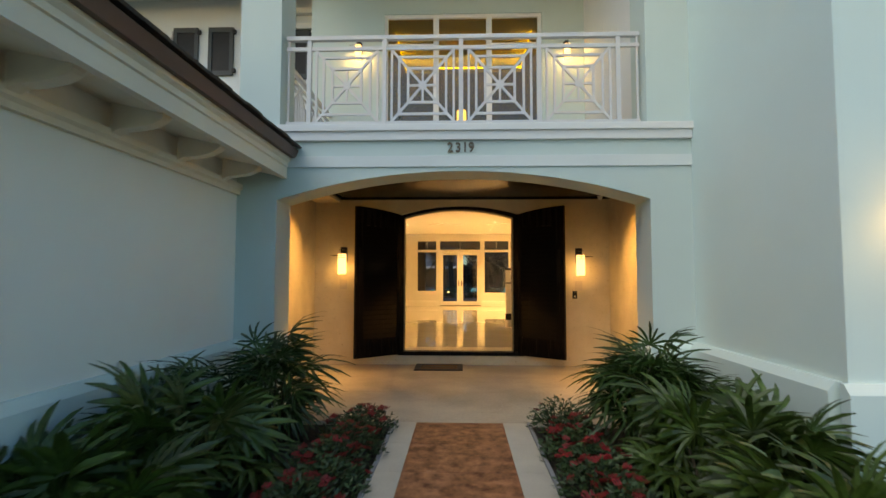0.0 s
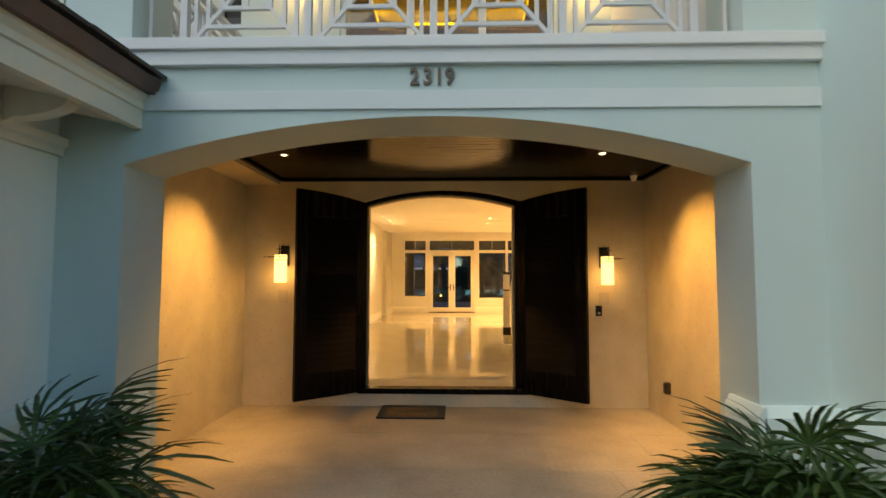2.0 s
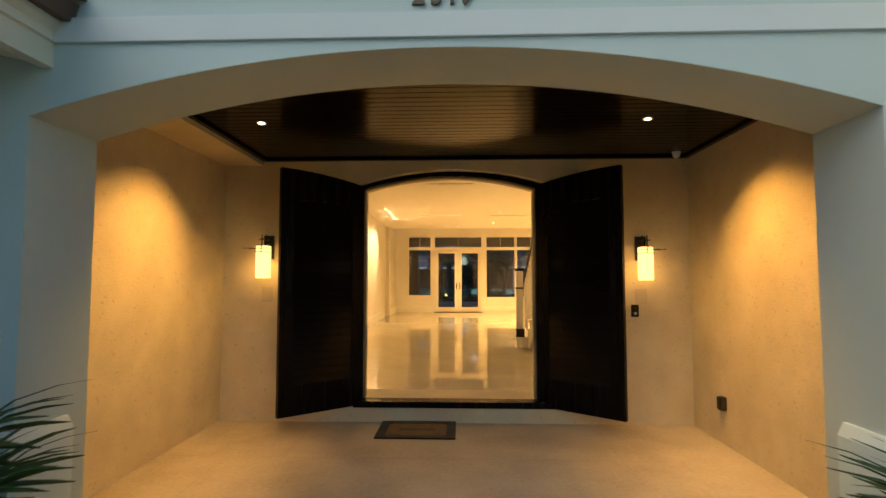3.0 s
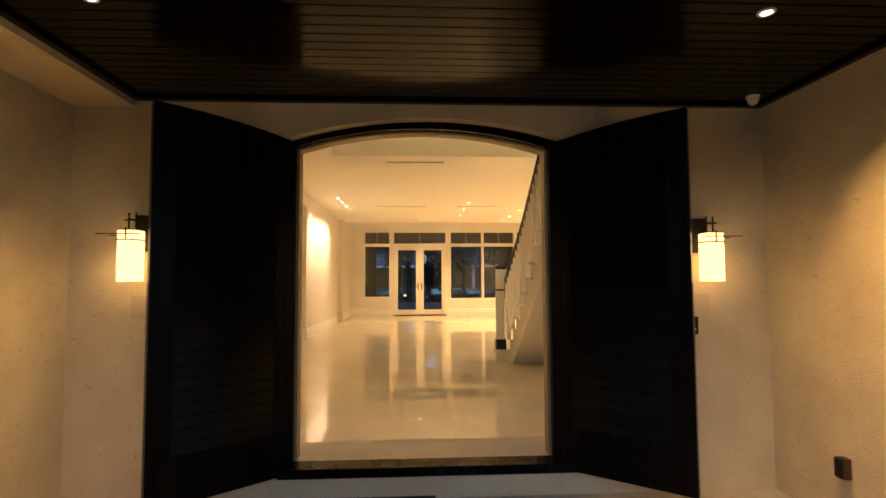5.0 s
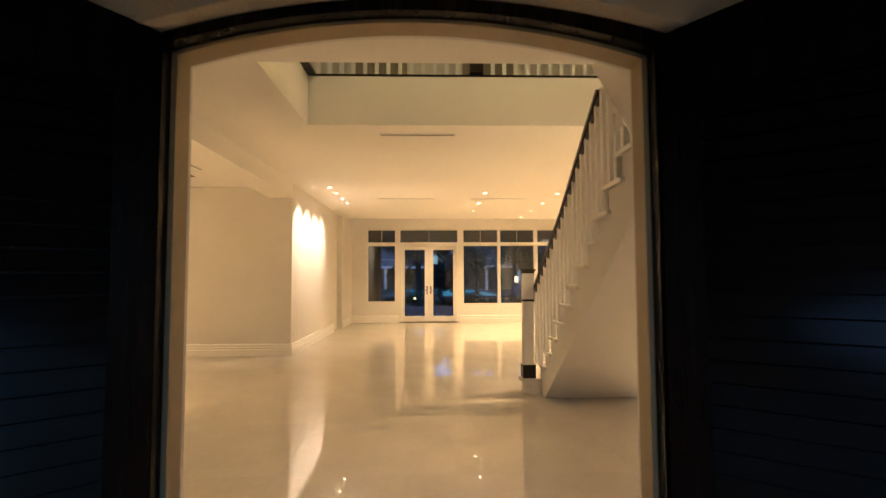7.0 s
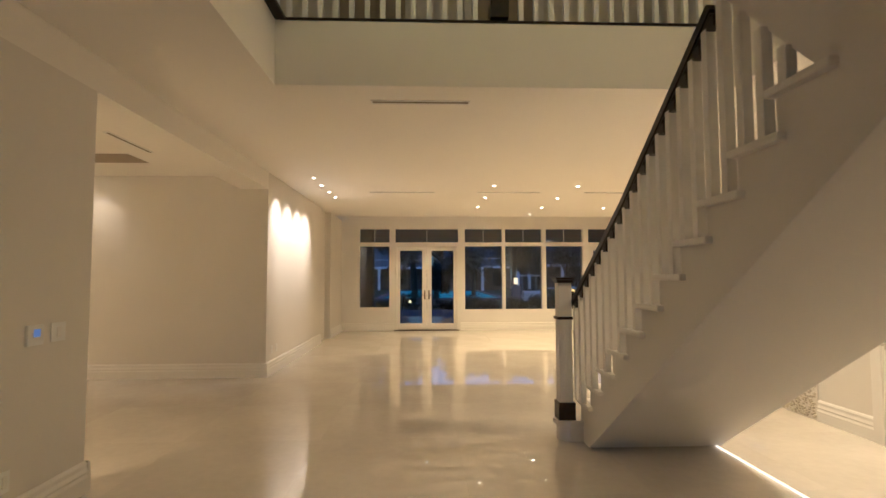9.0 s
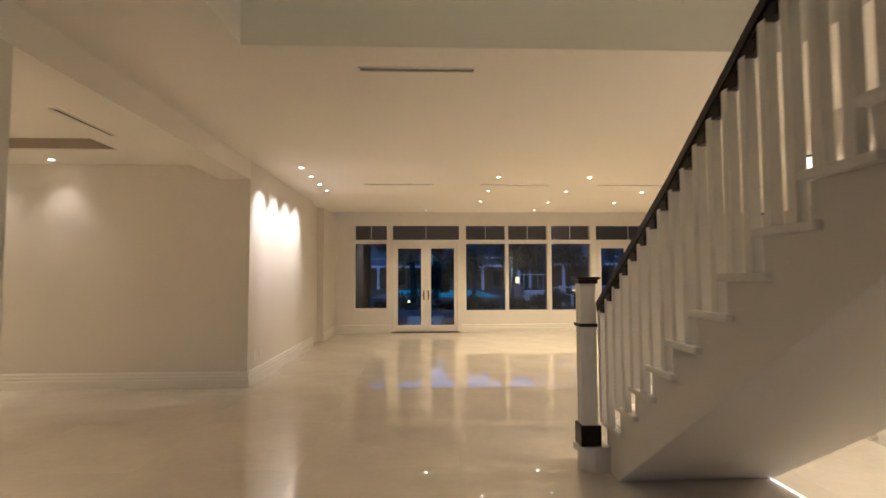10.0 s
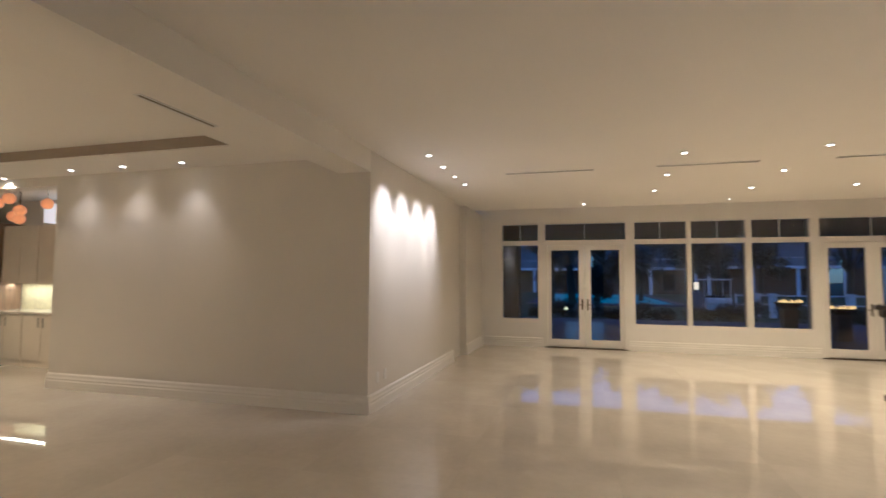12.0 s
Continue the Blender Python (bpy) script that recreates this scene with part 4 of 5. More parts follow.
# cove light in the tray above the entry
cv = thing("cove_light", "yellow light strip round the tray ceiling above the entry", "cove light")
for d in ((-1.2, 1.3, 5.40, 5.43, 5.73, 5.75), (-1.23, -1.2, 3.55, 5.40, 5.73, 5.75), (1.3, 1.33, 3.55, 5.40, 5.73, 5.75)):
    part("light_strip", B(*d), COVE, cv, "glowing yellow strip")
lamp("cove_glow", "AREA", pose(0.05, 4.5, 5.60), 6, SOFT, 2.2, size_y=1.6)

# ---------------------------------------------------------------- ceiling fittings
def slot_vent(x0, x1, y0, y1, z=2.965):
    v = thing("ceiling_vent", "long narrow linear air slot in the ceiling", "air vent", "ceiling air slots")
    part("frame", pierced(bmesh.new(), x0, x1, y0, y1, [(x0 + 0.012, x1 - 0.012, y0 + 0.012, y1 - 0.012)], "z", z - 0.008, z), RAILW, v)
    part("slot", B(x0 + 0.012, x1 - 0.012, y0 + 0.012, y1 - 0.012, z - 0.003, z - 0.0005), VENT, v, "dark slot")
    long_x = (x1 - x0) > (y1 - y0)
    c = (y0 + y1) / 2 if long_x else (x0 + x1) / 2
    d = (x0 + 0.012, x1 - 0.012, c - 0.004, c + 0.004) if long_x else (c - 0.004, c + 0.004, y0 + 0.012, y1 - 0.012)
    part("blade", B(*d, z - 0.007, z - 0.0035), VENT, v)


slot_vent(-0.555, 0.315, 6.75, 6.83)
for x in (-1.07, 0.87, 2.86, 4.85):
    slot_vent(x, x + 1.18, 11.42, 11.50)
slot_vent(-3.34, -3.27, 7.55, 8.40, 2.90)
for y in (10.19, 10.82, 11.455, 12.08):
    downlight(-1.80, y, 2.965, "wall_washer", (-2.36, y, 2.10), 108, 62, 0.026, (1.0, 0.74, 0.48), "wall washers")
for x, ys in ((1.095, (10.80, 12.06, 13.35)), (2.53, (10.82, 12.12, 13.43)), (3.95, (10.85, 12.15, 13.49)), (5.4, (10.85, 12.15, 13.49))):
    for y in ys:
        downlight(x, y, 2.965, watts=64, spot=130, r=0.029)
for x in (-0.02, 2.505, 5.0):
    downlight(x, 14.6, 2.965, watts=60, spot=130, r=0.029)
for x in (-6.50, -5.63, -4.73):
    downlight(x, 9.51, 2.90, "wall_washer", (x, 9.53, 1.6), 17, 98, 0.032, (1.0, 0.72, 0.44), "dining wall washers")
# unseen downlights, added to brighten the hall beyond the stairs
for x, y, w in ((3.1, 4.6, 55), (3.1, 6.0, 110), (3.1, 7.3, 120)):
    downlight(x, y, 2.965, watts=w, color=(1.0, 0.68, 0.33), spot=130, r=0.029)
# one unseen downlight, added as fill for the entry
downlight(-0.9, 3.75, 2.965, watts=32, spot=125, r=0.029)
for x in (-1.05, 1.1):
    downlight(x, 3.78, 5.90, watts=8, spot=125, r=0.029, group="upper hall downlights")
# this pair is unseen, added to lift the dark stairwell
for y in (4.4, 6.2):
    downlight(2.3, y, 5.62, watts=24, spot=125, r=0.029, group="upper hall downlights")
# row out of view, added to fill the dining room with light
for x in (-6.62, -5.31, -4.0):
    downlight(x, 4.2, 2.90, watts=135, spot=125, r=0.029)
# unseen kitchen downlights, added because the cabinets came out too dark
for x in (-9.4, -8.0):
    downlight(x, 9.7, 2.90, watts=75, spot=125, r=0.029)
# two more unseen fill downlights on the dining room's left
for y in (5.6, 7.4):
    downlight(-7.6, y, 2.90, watts=80, spot=125, r=0.029)
ls = thing("led_strip", "glowing light strip on the floor beside the stairs", "light strip")
part("lens", B(2.340, 2.351, 4.6, 6.62, 0.0005, 0.012, bevel=0.002), LED, ls)
th = thing("thermostat", "white wall thermostat with a small blue screen", "thermostat", at=(-2.36, 5.46, 1.09))
part("case", B(0.0, 0.022, -0.06, 0.06, -0.06, 0.06, bevel=0.008), RAILW, th)
part("screen", B(0.022, 0.024, -0.02, 0.03, -0.01, 0.035), glow("blue_screen", (0.16, 0.32, 0.75), 0.16), th, "small blue screen")

# ---------------------------------------------------------------- kitchen seen past the dining wall
kb = surface("kitchen_lacquer", (0.76, 0.70, 0.61), 0.4, 0.04, 3, 80, 0.02)
for i in range(3):
    x = -9.98 + i * 0.86
    c = thing("base_cabinet", "beige lacquered kitchen base cabinet with two doors", "cabinet", "kitchen base cabinets", (x, 10.82, 0))
    part("body", B(0, 0.85, 0.02, 0.56, 0.0, 0.868), kb, c)
    for k in (0, 1):
        d = part("door", B(0.01 + k * 0.42, 0.415 + k * 0.42, 0.0, 0.018, 0.11, 0.855, bevel=0.003), kb, c)
        part("handle", B(0.36 + k * 0.11, 0.372 + k * 0.11, -0.025, 0.0, 0.66, 0.82), STEEL, d, "steel bar handle")
    u = thing("wall_cabinet", "beige lacquered kitchen wall cabinet with a lit glass top", "cabinet", "kitchen wall cabinets", (x, 11.02, 1.38))
    part("body", B(0, 0.85, 0.02, 0.375, 0.0, 1.02), kb, u)
    for k in (0, 1):
        part("door", B(0.01 + k * 0.42, 0.415 + k * 0.42, 0.0, 0.018, 0.01, 1.01, bevel=0.003), kb, u)
    if i:
        part("lit_glass_top", B(0.05, 0.80, 0.02, 0.36, 1.06, 1.38), glow("lit_cabinet_glass", (1.0, 0.86, 0.66), 0.42), u, "glowing frosted glass")
part_w = tagged(thing("worktop", "pale stone kitchen worktop", "worktop"))
part("slab", B(-9.99, -7.37, 10.80, 11.39, 0.87, 0.91, bevel=0.004), MARBLE, part_w)
bs = tagged(thing("backsplash", "lit pale mosaic kitchen backsplash", "backsplash"))
part("panel", B(-9.99, -7.37, 11.385, 11.398, 0.912, 1.378), surface("pale_mosaic", (0.66, 0.62, 0.42), 0.35, 0.15, 12, 60, 0.2), bs)
lamp("under_cabinet_light", "AREA", pose(-9.2, 11.2, 1.36), 14, (1.0, 0.78, 0.42), 2.8, size_y=0.1)
tc = thing("tall_cabinet", "tall brown wood kitchen cabinet beside the worktop", "cabinet", at=(-10.9, 10.78, 0))
tw = wood("brown_cabinet_wood", (0.20, 0.13, 0.08), (0.30, 0.20, 0.13), 0.4, "Z")
part("body", B(0, 0.90, 0.02, 0.60, 0.0, 2.45), tw, tc)
for k in (0, 1):
    d = part("door", B(0.01 + k * 0.445, 0.44 + k * 0.445, 0.0, 0.018, 0.10, 2.43, bevel=0.003), tw, tc)
    part("handle", B(0.40 + k * 0.09, 0.412 + k * 0.09, -0.025, 0.0, 0.95, 1.25), STEEL, d, "steel bar handle")
AMBER = glow("lit_amber_glass", (1.0, 0.36, 0.10), 0.35)
pc = thing("globe_chandelier", "cluster of lit amber glass globes hung on rods", "chandelier", at=(-8.6, 10.25, 2.77))
rng = random.Random(8)
for i in range(7):
    gx, gy, gz = -0.42 + 0.14 * i, rng.uniform(-0.2, 0.2), (-0.05, -0.3, -0.14, -0.36, -0.08, -0.26, -0.12)[i]
    part("rod", tube(bmesh.new(), [(gx, gy, gz + 0.08), (gx, gy, 0.13)], [0.005, 0.005]), BRONZE, pc)
    part("globe", lathe(bmesh.new(), [(0.085 * math.sin(a), -0.085 * math.cos(a)) for a in [0.15 + 0.355 * k for k in range(9)]], gx, gy, gz, 16), AMBER, pc, "amber glass globe", True)
part("canopy", B(-0.5, 0.5, -0.22, 0.22, 0.11, 0.129, bevel=0.004), BRONZE, pc)

# ---------------------------------------------------------------- beyond the stairs
dr = tagged(thing("door_hall", "white panelled hall door with a steel lever", "door"), kind="structure")
part("door_leaf", B(3.745, 3.775, 5.72, 6.55, 0.01, 2.1, bevel=0.004), WHITE, dr)
bm = bmesh.new()
for q in ((5.62, 5.72, 0.0, 2.2), (6.55, 6.65, 0.0, 2.2), (5.62, 6.65, 2.1, 2.2)):
    box(bm, 3.735, 3.779, *q)
part("door_frame", bm, WHITE, dr)
bm = B(3.735, 3.746, 6.46, 6.51, 0.80, 0.90, bevel=0.002)
tube(bm, [(3.74, 6.485, 0.85), (3.69, 6.485, 0.85), (3.69, 6.37, 0.85)], [0.011, 0.011, 0.009])
part("handle", bm, STEEL, dr, "steel lever handle")
pb = thing("pebble_panel", "low panel of pale pebbles beside the stairs", "pebble panel", at=(3.7, 7.55, 0.0))
rng = random.Random(5)
bm = B(0.06, 0.078, -0.26, 0.33, 0.0, 0.50)
part("backing", bm, PLASTER, pb)
bm = bmesh.new()
for i in range(420):
    y, z, r = rng.uniform(-0.24, 0.31), rng.uniform(0.02, 0.48), rng.uniform(0.012, 0.02)
    m = Matrix.Translation((0.06, y, z)) @ Matrix.Diagonal((0.5, 1.2, 0.8, 1))
    bmesh.ops.create_icosphere(bm, subdivisions=1, radius=r, matrix=m)
s = part("pebble_facing", bm, surface("pale_pebbles", (0.5, 0.46, 0.38), 0.6, 0.3, 12, 60, 0.1), pb)
s["kind"] = "stuff"

for y, z, w in ((5.66, 1.09, 0.06), (5.30, 0.32, 0.035)):
    sw = thing("wall_switch" if z > 1 else "wall_outlet", "white wall plate beside the opening", "switch" if z > 1 else "outlet", at=(-2.36, y, z))
    part("plate", B(0.0, 0.007, -w, w, -0.058, 0.058, bevel=0.002), RAILW, sw)
    part("rocker", B(0.007, 0.011, -0.016, 0.016, -0.033, 0.033, bevel=0.002), WHITE, sw)
for y in (10.05, 10.28):
    sw = thing("wall_outlet", "white wall outlet above the baseboard", "outlet", at=(-2.36, y, 0.36))
    part("plate", B(0.0, 0.007, -0.036, 0.036, -0.058, 0.058, bevel=0.002), RAILW, sw)
    part("socket", B(0.007, 0.010, -0.016, 0.016, -0.033, 0.033, bevel=0.002), WHITE, sw)

cl = thing("ceiling_light", "flush ceiling light with a lit glass shade", "ceiling light", at=(5.0, 9.4, 2.965))
part("canopy", lathe(bmesh.new(), [(0.17, -0.03), (0.17, 0.0)]), BRONZE, cl)
part("shade", lathe(bmesh.new(), [(0.06, -0.30), (0.14, -0.26), (0.17, -0.16), (0.16, -0.03)]), glow("lit_glass_shade", (1.0, 0.80, 0.50), 1.6), cl, "lit glass shade", True)
pn = thing("pendant_lantern", "lit glass pendant lantern hanging above the entry", "pendant lamp", at=(0.02, 5.6, 5.9))
part("rod", tube(bmesh.new(), [(0, 0, 0), (0, 0, -1.0)], [0.008, 0.008]), BRONZE, pn)
part("shade", lathe(bmesh.new(), [(0.10, -1.55), (0.12, -1.5), (0.10, -1.05), (0.04, -1.0)]), glow("lit_pendant_glass", (1.0, 0.80, 0.48), 1.8), pn, "lit glass shade", True)


# ---------------------------------------------------------------- floors in pieces
fl = tagged(thing("floor_marble", "polished cream marble floor tiles", "floor"), kind="structure")
T = 1.2
tile_mesh = {}
bm = bmesh.new()
xs = [-9.4 + T * i for i in range(16)]
ys = [3.36 + T * j for j in range(11)]
for x in xs:
    for y in ys:
        x1, y1 = min(x + T, 9.0), min(y + T, 15.97)
        near = -3.5 < x < 5.5
        if near:
            key = (round(x1 - x, 3), round(y1 - y, 3))
            if key not in tile_mesh:
                tile_mesh[key] = mesh_of("tile", B(0.0003, key[0] - 0.0003, 0.0003, key[1] - 0.0003, -0.0035, 0.0), MARBLE)
            t = new("tile", tile_mesh[key])
            t.parent, t.location = fl, (x, y, 0)
        else:
            box(bm, x + 0.0003, x1 - 0.0003, y + 0.0003, y1 - 0.0003, -0.0035, 0.0)
r = part("tile_field", bm, MARBLE, fl)
r["kind"] = "stuff"

pf = tagged(thing("floor_porch", "pale limestone porch paving", "floor"), kind="structure")
rows = [(-0.38, 0.0), (0.0, 0.9), (0.9, 1.8), (1.8, 2.798)]
for j, (a, b) in enumerate(rows):
    e = 2.4 if a < 0 else 2.36
    cuts = [-e, -1.35, -0.45, 0.45, 1.35, e] if j % 2 else [-e, -1.8, -0.9, 0.0, 0.9, 1.8, e]
    for p, q in zip(cuts, cuts[1:]):
        t = new("paving_slab", mesh_of("paving_slab", B(p + 0.001, q - 0.001, a + 0.001, b - 0.001, -0.2025, -0.2, bevel=0.0008), PORCHFLOOR))
        t.parent = pf
gp = tagged(thing("garden_path", "red travertine garden path with pale stone borders", "path"), kind="structure")
part("path_bed", B(-0.62, 0.62, -9.0, -0.382, -0.40, -0.203), KERB, gp)
k = -0.382
while k > -8.6:
    t = new("path_slab", mesh_of("path_slab", B(-0.425, 0.395, k - 0.606, k, -0.21, -0.2, bevel=0.002), RED))
    t.parent = gp
    for a, b in ((-0.62, -0.427), (0.397, 0.595)):
        t = new("border_slab", mesh_of("border_slab", B(a, b, k - 0.607, k, -0.21, -0.198, bevel=0.003), KERB))
        t.parent = gp
    k -= 0.609
for s in (-1, 1):
    part("edging", B(*sorted((s * 0.622, s * 0.65)), -9.0, -0.382, -0.4, -0.185, bevel=0.004), surface("grey_edging", (0.30, 0.30, 0.31), 0.8, 0.15, 6, 60, 0.1), gp, "grey stone edging")


# ---------------------------------------------------------------- front garden
def frond_mesh(seed, leaflets, length, width, spread, droop, material):
    """A fan leaf at the end of a stalk; origin at the stalk's foot, the stalk along +x."""
    rng = random.Random(seed)
    bm = bmesh.new()
    stalk = length * 0.9
    tube(bm, [(0, 0, 0), (stalk * 0.5, 0, 0.03), (stalk, 0, 0.0)], [0.005, 0.004, 0.003], 5)
    for i in range(leaflets):
        a = radians(-spread / 2 + spread * i / (leaflets - 1)) + rng.uniform(-0.06, 0.06)
        L = length * (1.0 - 0.28 * abs(a) / radians(spread / 2)) * rng.uniform(0.85, 1.1)
        w = width * rng.uniform(0.8, 1.1)
        d = Vector((math.cos(a), math.sin(a), 0))
        s = Vector((-d.y, d.x, 0))
        rows = []
        for k, (f, ww) in enumerate(((0.0, 0.25), (0.25, 0.9), (0.55, 1.0), (0.82, 0.8), (1.0, 0.18))):
            p = Vector((stalk, 0, 0)) + d * (L * f * (1 - 0.12 * f)) + Vector((0, 0, -droop * L * f ** 2.2 + 0.05 * L * f))
            rows.append([bm.verts.new(p - s * w * ww / 2 + Vector((0, 0, w * 0.22 * ww))), bm.verts.new(p), bm.verts.new(p + s * w * ww / 2 + Vector((0, 0, w * 0.22 * ww)))])
        for r0, r1 in zip(rows, rows[1:]):
            bm.faces.new((r0[0], r0[1], r1[1], r1[0]))
            bm.faces.new((r0[1], r0[2], r1[2], r1[1]))
    return mesh_of("frond", bm, material)


NARROW = [frond_mesh(i, 9 + i % 3, 0.26 + 0.03 * i, 0.026, 210, 0.55 + 0.1 * i, LEAF) for i in range(4)]
BROAD = [frond_mesh(20 + i, 11 + i % 3, 0.32 + 0.03 * i, 0.046, 270, 0.22 + 0.12 * i, LEAFBROAD) for i in range(4)]


def fan_palm(x, y, meshes, stems, radius, low, high, seed, label, scale=1.0):
    rng = random.Random(seed)
    p = thing("fan_palm", label, "fan palm", "garden palms", (x, y, GROUND - 0.035))
    for i in range(stems):
        a, r = rng.uniform(0, 6.283), radius * math.sqrt(rng.random())
        h = rng.uniform(low, high) + 0.035
        foot = Vector((r * 0.5 * math.cos(a), r * 0.5 * math.sin(a), 0))
        top = Vector((r * math.cos(a), r * math.sin(a), h * 0.75))
        part("stem", tube(bmesh.new(), [foot, (foot + top) / 2 + Vector((0, 0, h * 0.05)), top], [0.013, 0.011, 0.008], 6), STEM, p)
        for k in range(rng.randint(5, 7)):
            t = rng.uniform(0.35, 1.0)
            o = foot.lerp(top, t)
            yaw = a + rng.uniform(-1.9, 1.9)
            pitch = rng.uniform(-85, -35) if t > 0.7 else rng.uniform(-50, 5)
            f = new("frond", rng.choice(meshes))
            f.parent = p
            f.matrix_local = Matrix.Translation(o) @ Matrix.Rotation(yaw, 4, "Z") @ Matrix.Rotation(radians(pitch), 4, "Y") @ Matrix.Rotation(rng.uniform(-0.6, 0.6), 4, "X") @ Matrix.Scale(scale * rng.uniform(0.8, 1.1), 4)


TALL = "dark green lady palm with narrow drooping fan leaves"
WIDE = "lush fan palm with broad folded leaves in the bed"
fan_palm(-1.70, -0.80, NARROW, 13, 0.19, 0.32, 0.86, 1, TALL)
fan_palm(-1.85, -1.25, NARROW, 6, 0.26, 0.25, 0.52, 2, TALL)
fan_palm(-1.75, -2.05, BROAD, 6, 0.26, 0.15, 0.40, 3, WIDE)
fan_palm(-2.02, -1.95, BROAD, 5, 0.22, 0.15, 0.38, 4, WIDE)
fan_palm(-1.72, -2.75, BROAD, 5, 0.24, 0.05, 0.25, 5, WIDE)
fan_palm(-2.0, -2.9, BROAD, 5, 0.2, 0.1, 0.3, 12, WIDE)
fan_palm(1.60, -0.86, NARROW, 13, 0.19, 0.35, 0.88, 6, TALL)
fan_palm(1.86, -0.95, NARROW, 6, 0.24, 0.25, 0.52, 7, TALL)
fan_palm(1.62, -1.90, BROAD, 6, 0.24, 0.12, 0.36, 8, WIDE)
fan_palm(1.98, -2.0, BROAD, 6, 0.22, 0.15, 0.40, 9, WIDE)
fan_palm(1.74, -2.70, BROAD, 5, 0.24, 0.05, 0.22, 10, WIDE)
fan_palm(2.05, -2.9, BROAD, 4, 0.18, 0.1, 0.26, 11, WIDE)


def blossom():
    bm = bmesh.new()
    rng = random.Random(3)
    for i in range(22):
        a, r = rng.uniform(0, 6.283), 0.032 * math.sqrt(rng.random())
        c = Vector((r * math.cos(a), r * math.sin(a), rng.uniform(0, 0.012)))
        s = 0.010
        b = rng.uniform(0, 1.5)
        for k in range(2):
            d = Vector((math.cos(b + k * 1.57), math.sin(b + k * 1.57), 0.25)) * s
            e = Vector((-d.y, d.x, 0)) * 0.8
            bm.faces.new([bm.verts.new(c + v) for v in (-d, e, d, -e)])
    return mesh_of("blossom", bm, PETAL)


BLOOM = blossom()


def flower_shrub(x, y, r, h, seed, blooms):
    rng = random.Random(seed)
    p = thing("flowering_shrub", "low green shrub with small red flower heads", "flowering shrub", "red flowering shrubs", (x, y, GROUND - 0.035))
    bm = bmesh.new()
    for i in range(900):
        a, t = rng.uniform(0, 6.283), rng.random() ** 0.5
        rr = r * t * rng.uniform(0.8, 1.12)
        z = h * (1 - 0.55 * t * t) * rng.uniform(0.35, 1.05)
        c = Vector((rr * math.cos(a), rr * math.sin(a), z))
        d = Vector((math.cos(a + rng.uniform(-1, 1)), math.sin(a + rng.uniform(-1, 1)), rng.uniform(-0.3, 0.9))).normalized() * rng.uniform(0.016, 0.03)
        e = d.cross(Vector((rng.uniform(-1, 1), rng.uniform(-1, 1), 1))).normalized() * d.length * 0.38
        bm.faces.new([bm.verts.new(c + v) for v in (-d, e - d * 0.1, d, -e - d * 0.1)])
    part("foliage", bm, LEAFDARK, p)
    for i in range(6):
        a = i * 1.05
        part("stem", tube(bmesh.new(), [(0, 0, 0), (r * 0.5 * math.cos(a), r * 0.5 * math.sin(a), h * 0.8)], [0.006, 0.003], 5), STEM, p)
    for i in range(blooms):
        a, t = rng.uniform(0, 6.283), math.sqrt(rng.random())
        b = new("blossom", BLOOM)
        b.parent = p
        b.matrix_local = pose(r * t * math.cos(a), r * t * math.sin(a), h * (1.05 - 0.5 * t * t), rng.uniform(-25, 25), rng.uniform(-25, 25), rng.uniform(0, 360)) @ Matrix.Scale(rng.uniform(0.7, 1.25), 4)


k = 0
for y, blooms in ((-0.66, 14), (-0.97, 16), (-1.3, 18), (-1.65, 18), (-2.0, 18), (-2.35, 16), (-2.7, 9), (-3.1, 9)):
    flower_shrub(-0.86 - 0.07 * (k % 2), y, 0.27, 0.27, 40 + k, blooms)
    flower_shrub(0.87 + 0.07 * (k % 2), y, 0.27, 0.36 if k == 0 else 0.27, 60 + k, 3 if k == 0 else blooms)
    k += 1


# ---------------------------------------------------------------- back terrace and the waterside beyond
DUSKTRIM = surface("pale_house_trim", (0.78, 0.80, 0.84), 0.8, 0.08, 0.6, 30, 0.05)
# pale walls coloured dark: the dusk's dimness is in this colour
DUSKWALL = surface("dusk_dark_house_wall", (0.16, 0.18, 0.21), 0.85, 0.08, 0.6, 30, 0.05)
DARKROOF = surface("grey_roof", (0.035, 0.037, 0.045), 0.8, 0.2, 1.0, 20, 0.1)
TERRACE = surface("terrace_stone", (0.13, 0.13, 0.145), 0.7, 0.15, 1.5, 30, 0.05)
BROWNCOL = surface("brown_stone_column", (0.20, 0.15, 0.11), 0.85, 0.2, 3, 40, 0.1)
bm = B(-9.0, 12.0, 16.22, 25.5, -0.4, -0.06)
structure("terrace", bm, TERRACE, "grey stone terrace behind the house", "terrace")
structure("ceiling_terrace", B(-9.0, 12.0, 16.22, 22.7, 2.86, 3.2), surface("terrace_ceiling_boards", (0.16, 0.14, 0.12), 0.7, 0.1, 2, 30, 0.05), "brown terrace ceiling", "ceiling")
for x, y in ((-1.86, 17.0), (8.3, 20.2)):
    c = thing("terrace_column", "square brown stone terrace column", "column", "terrace columns", (x, y, -0.06))
    part("shaft", B(-0.3, 0.3, -0.3, 0.3, 0.2, 2.76, bevel=0.01), BROWNCOL, c)
    part("base", B(-0.36, 0.36, -0.36, 0.36, 0.0, 0.2, bevel=0.015), BROWNCOL, c)
    part("capital", B(-0.36, 0.36, -0.36, 0.36, 2.76, 2.918, bevel=0.015), BROWNCOL, c)
cf = thing("ceiling_fan", "dark ceiling fan at rest under the terrace roof", "ceiling fan", at=(3.7, 18.6, 2.86))
part("rod", tube(bmesh.new(), [(0, 0, 0), (0, 0, -0.25)], [0.015, 0.015]), BRONZE, cf)
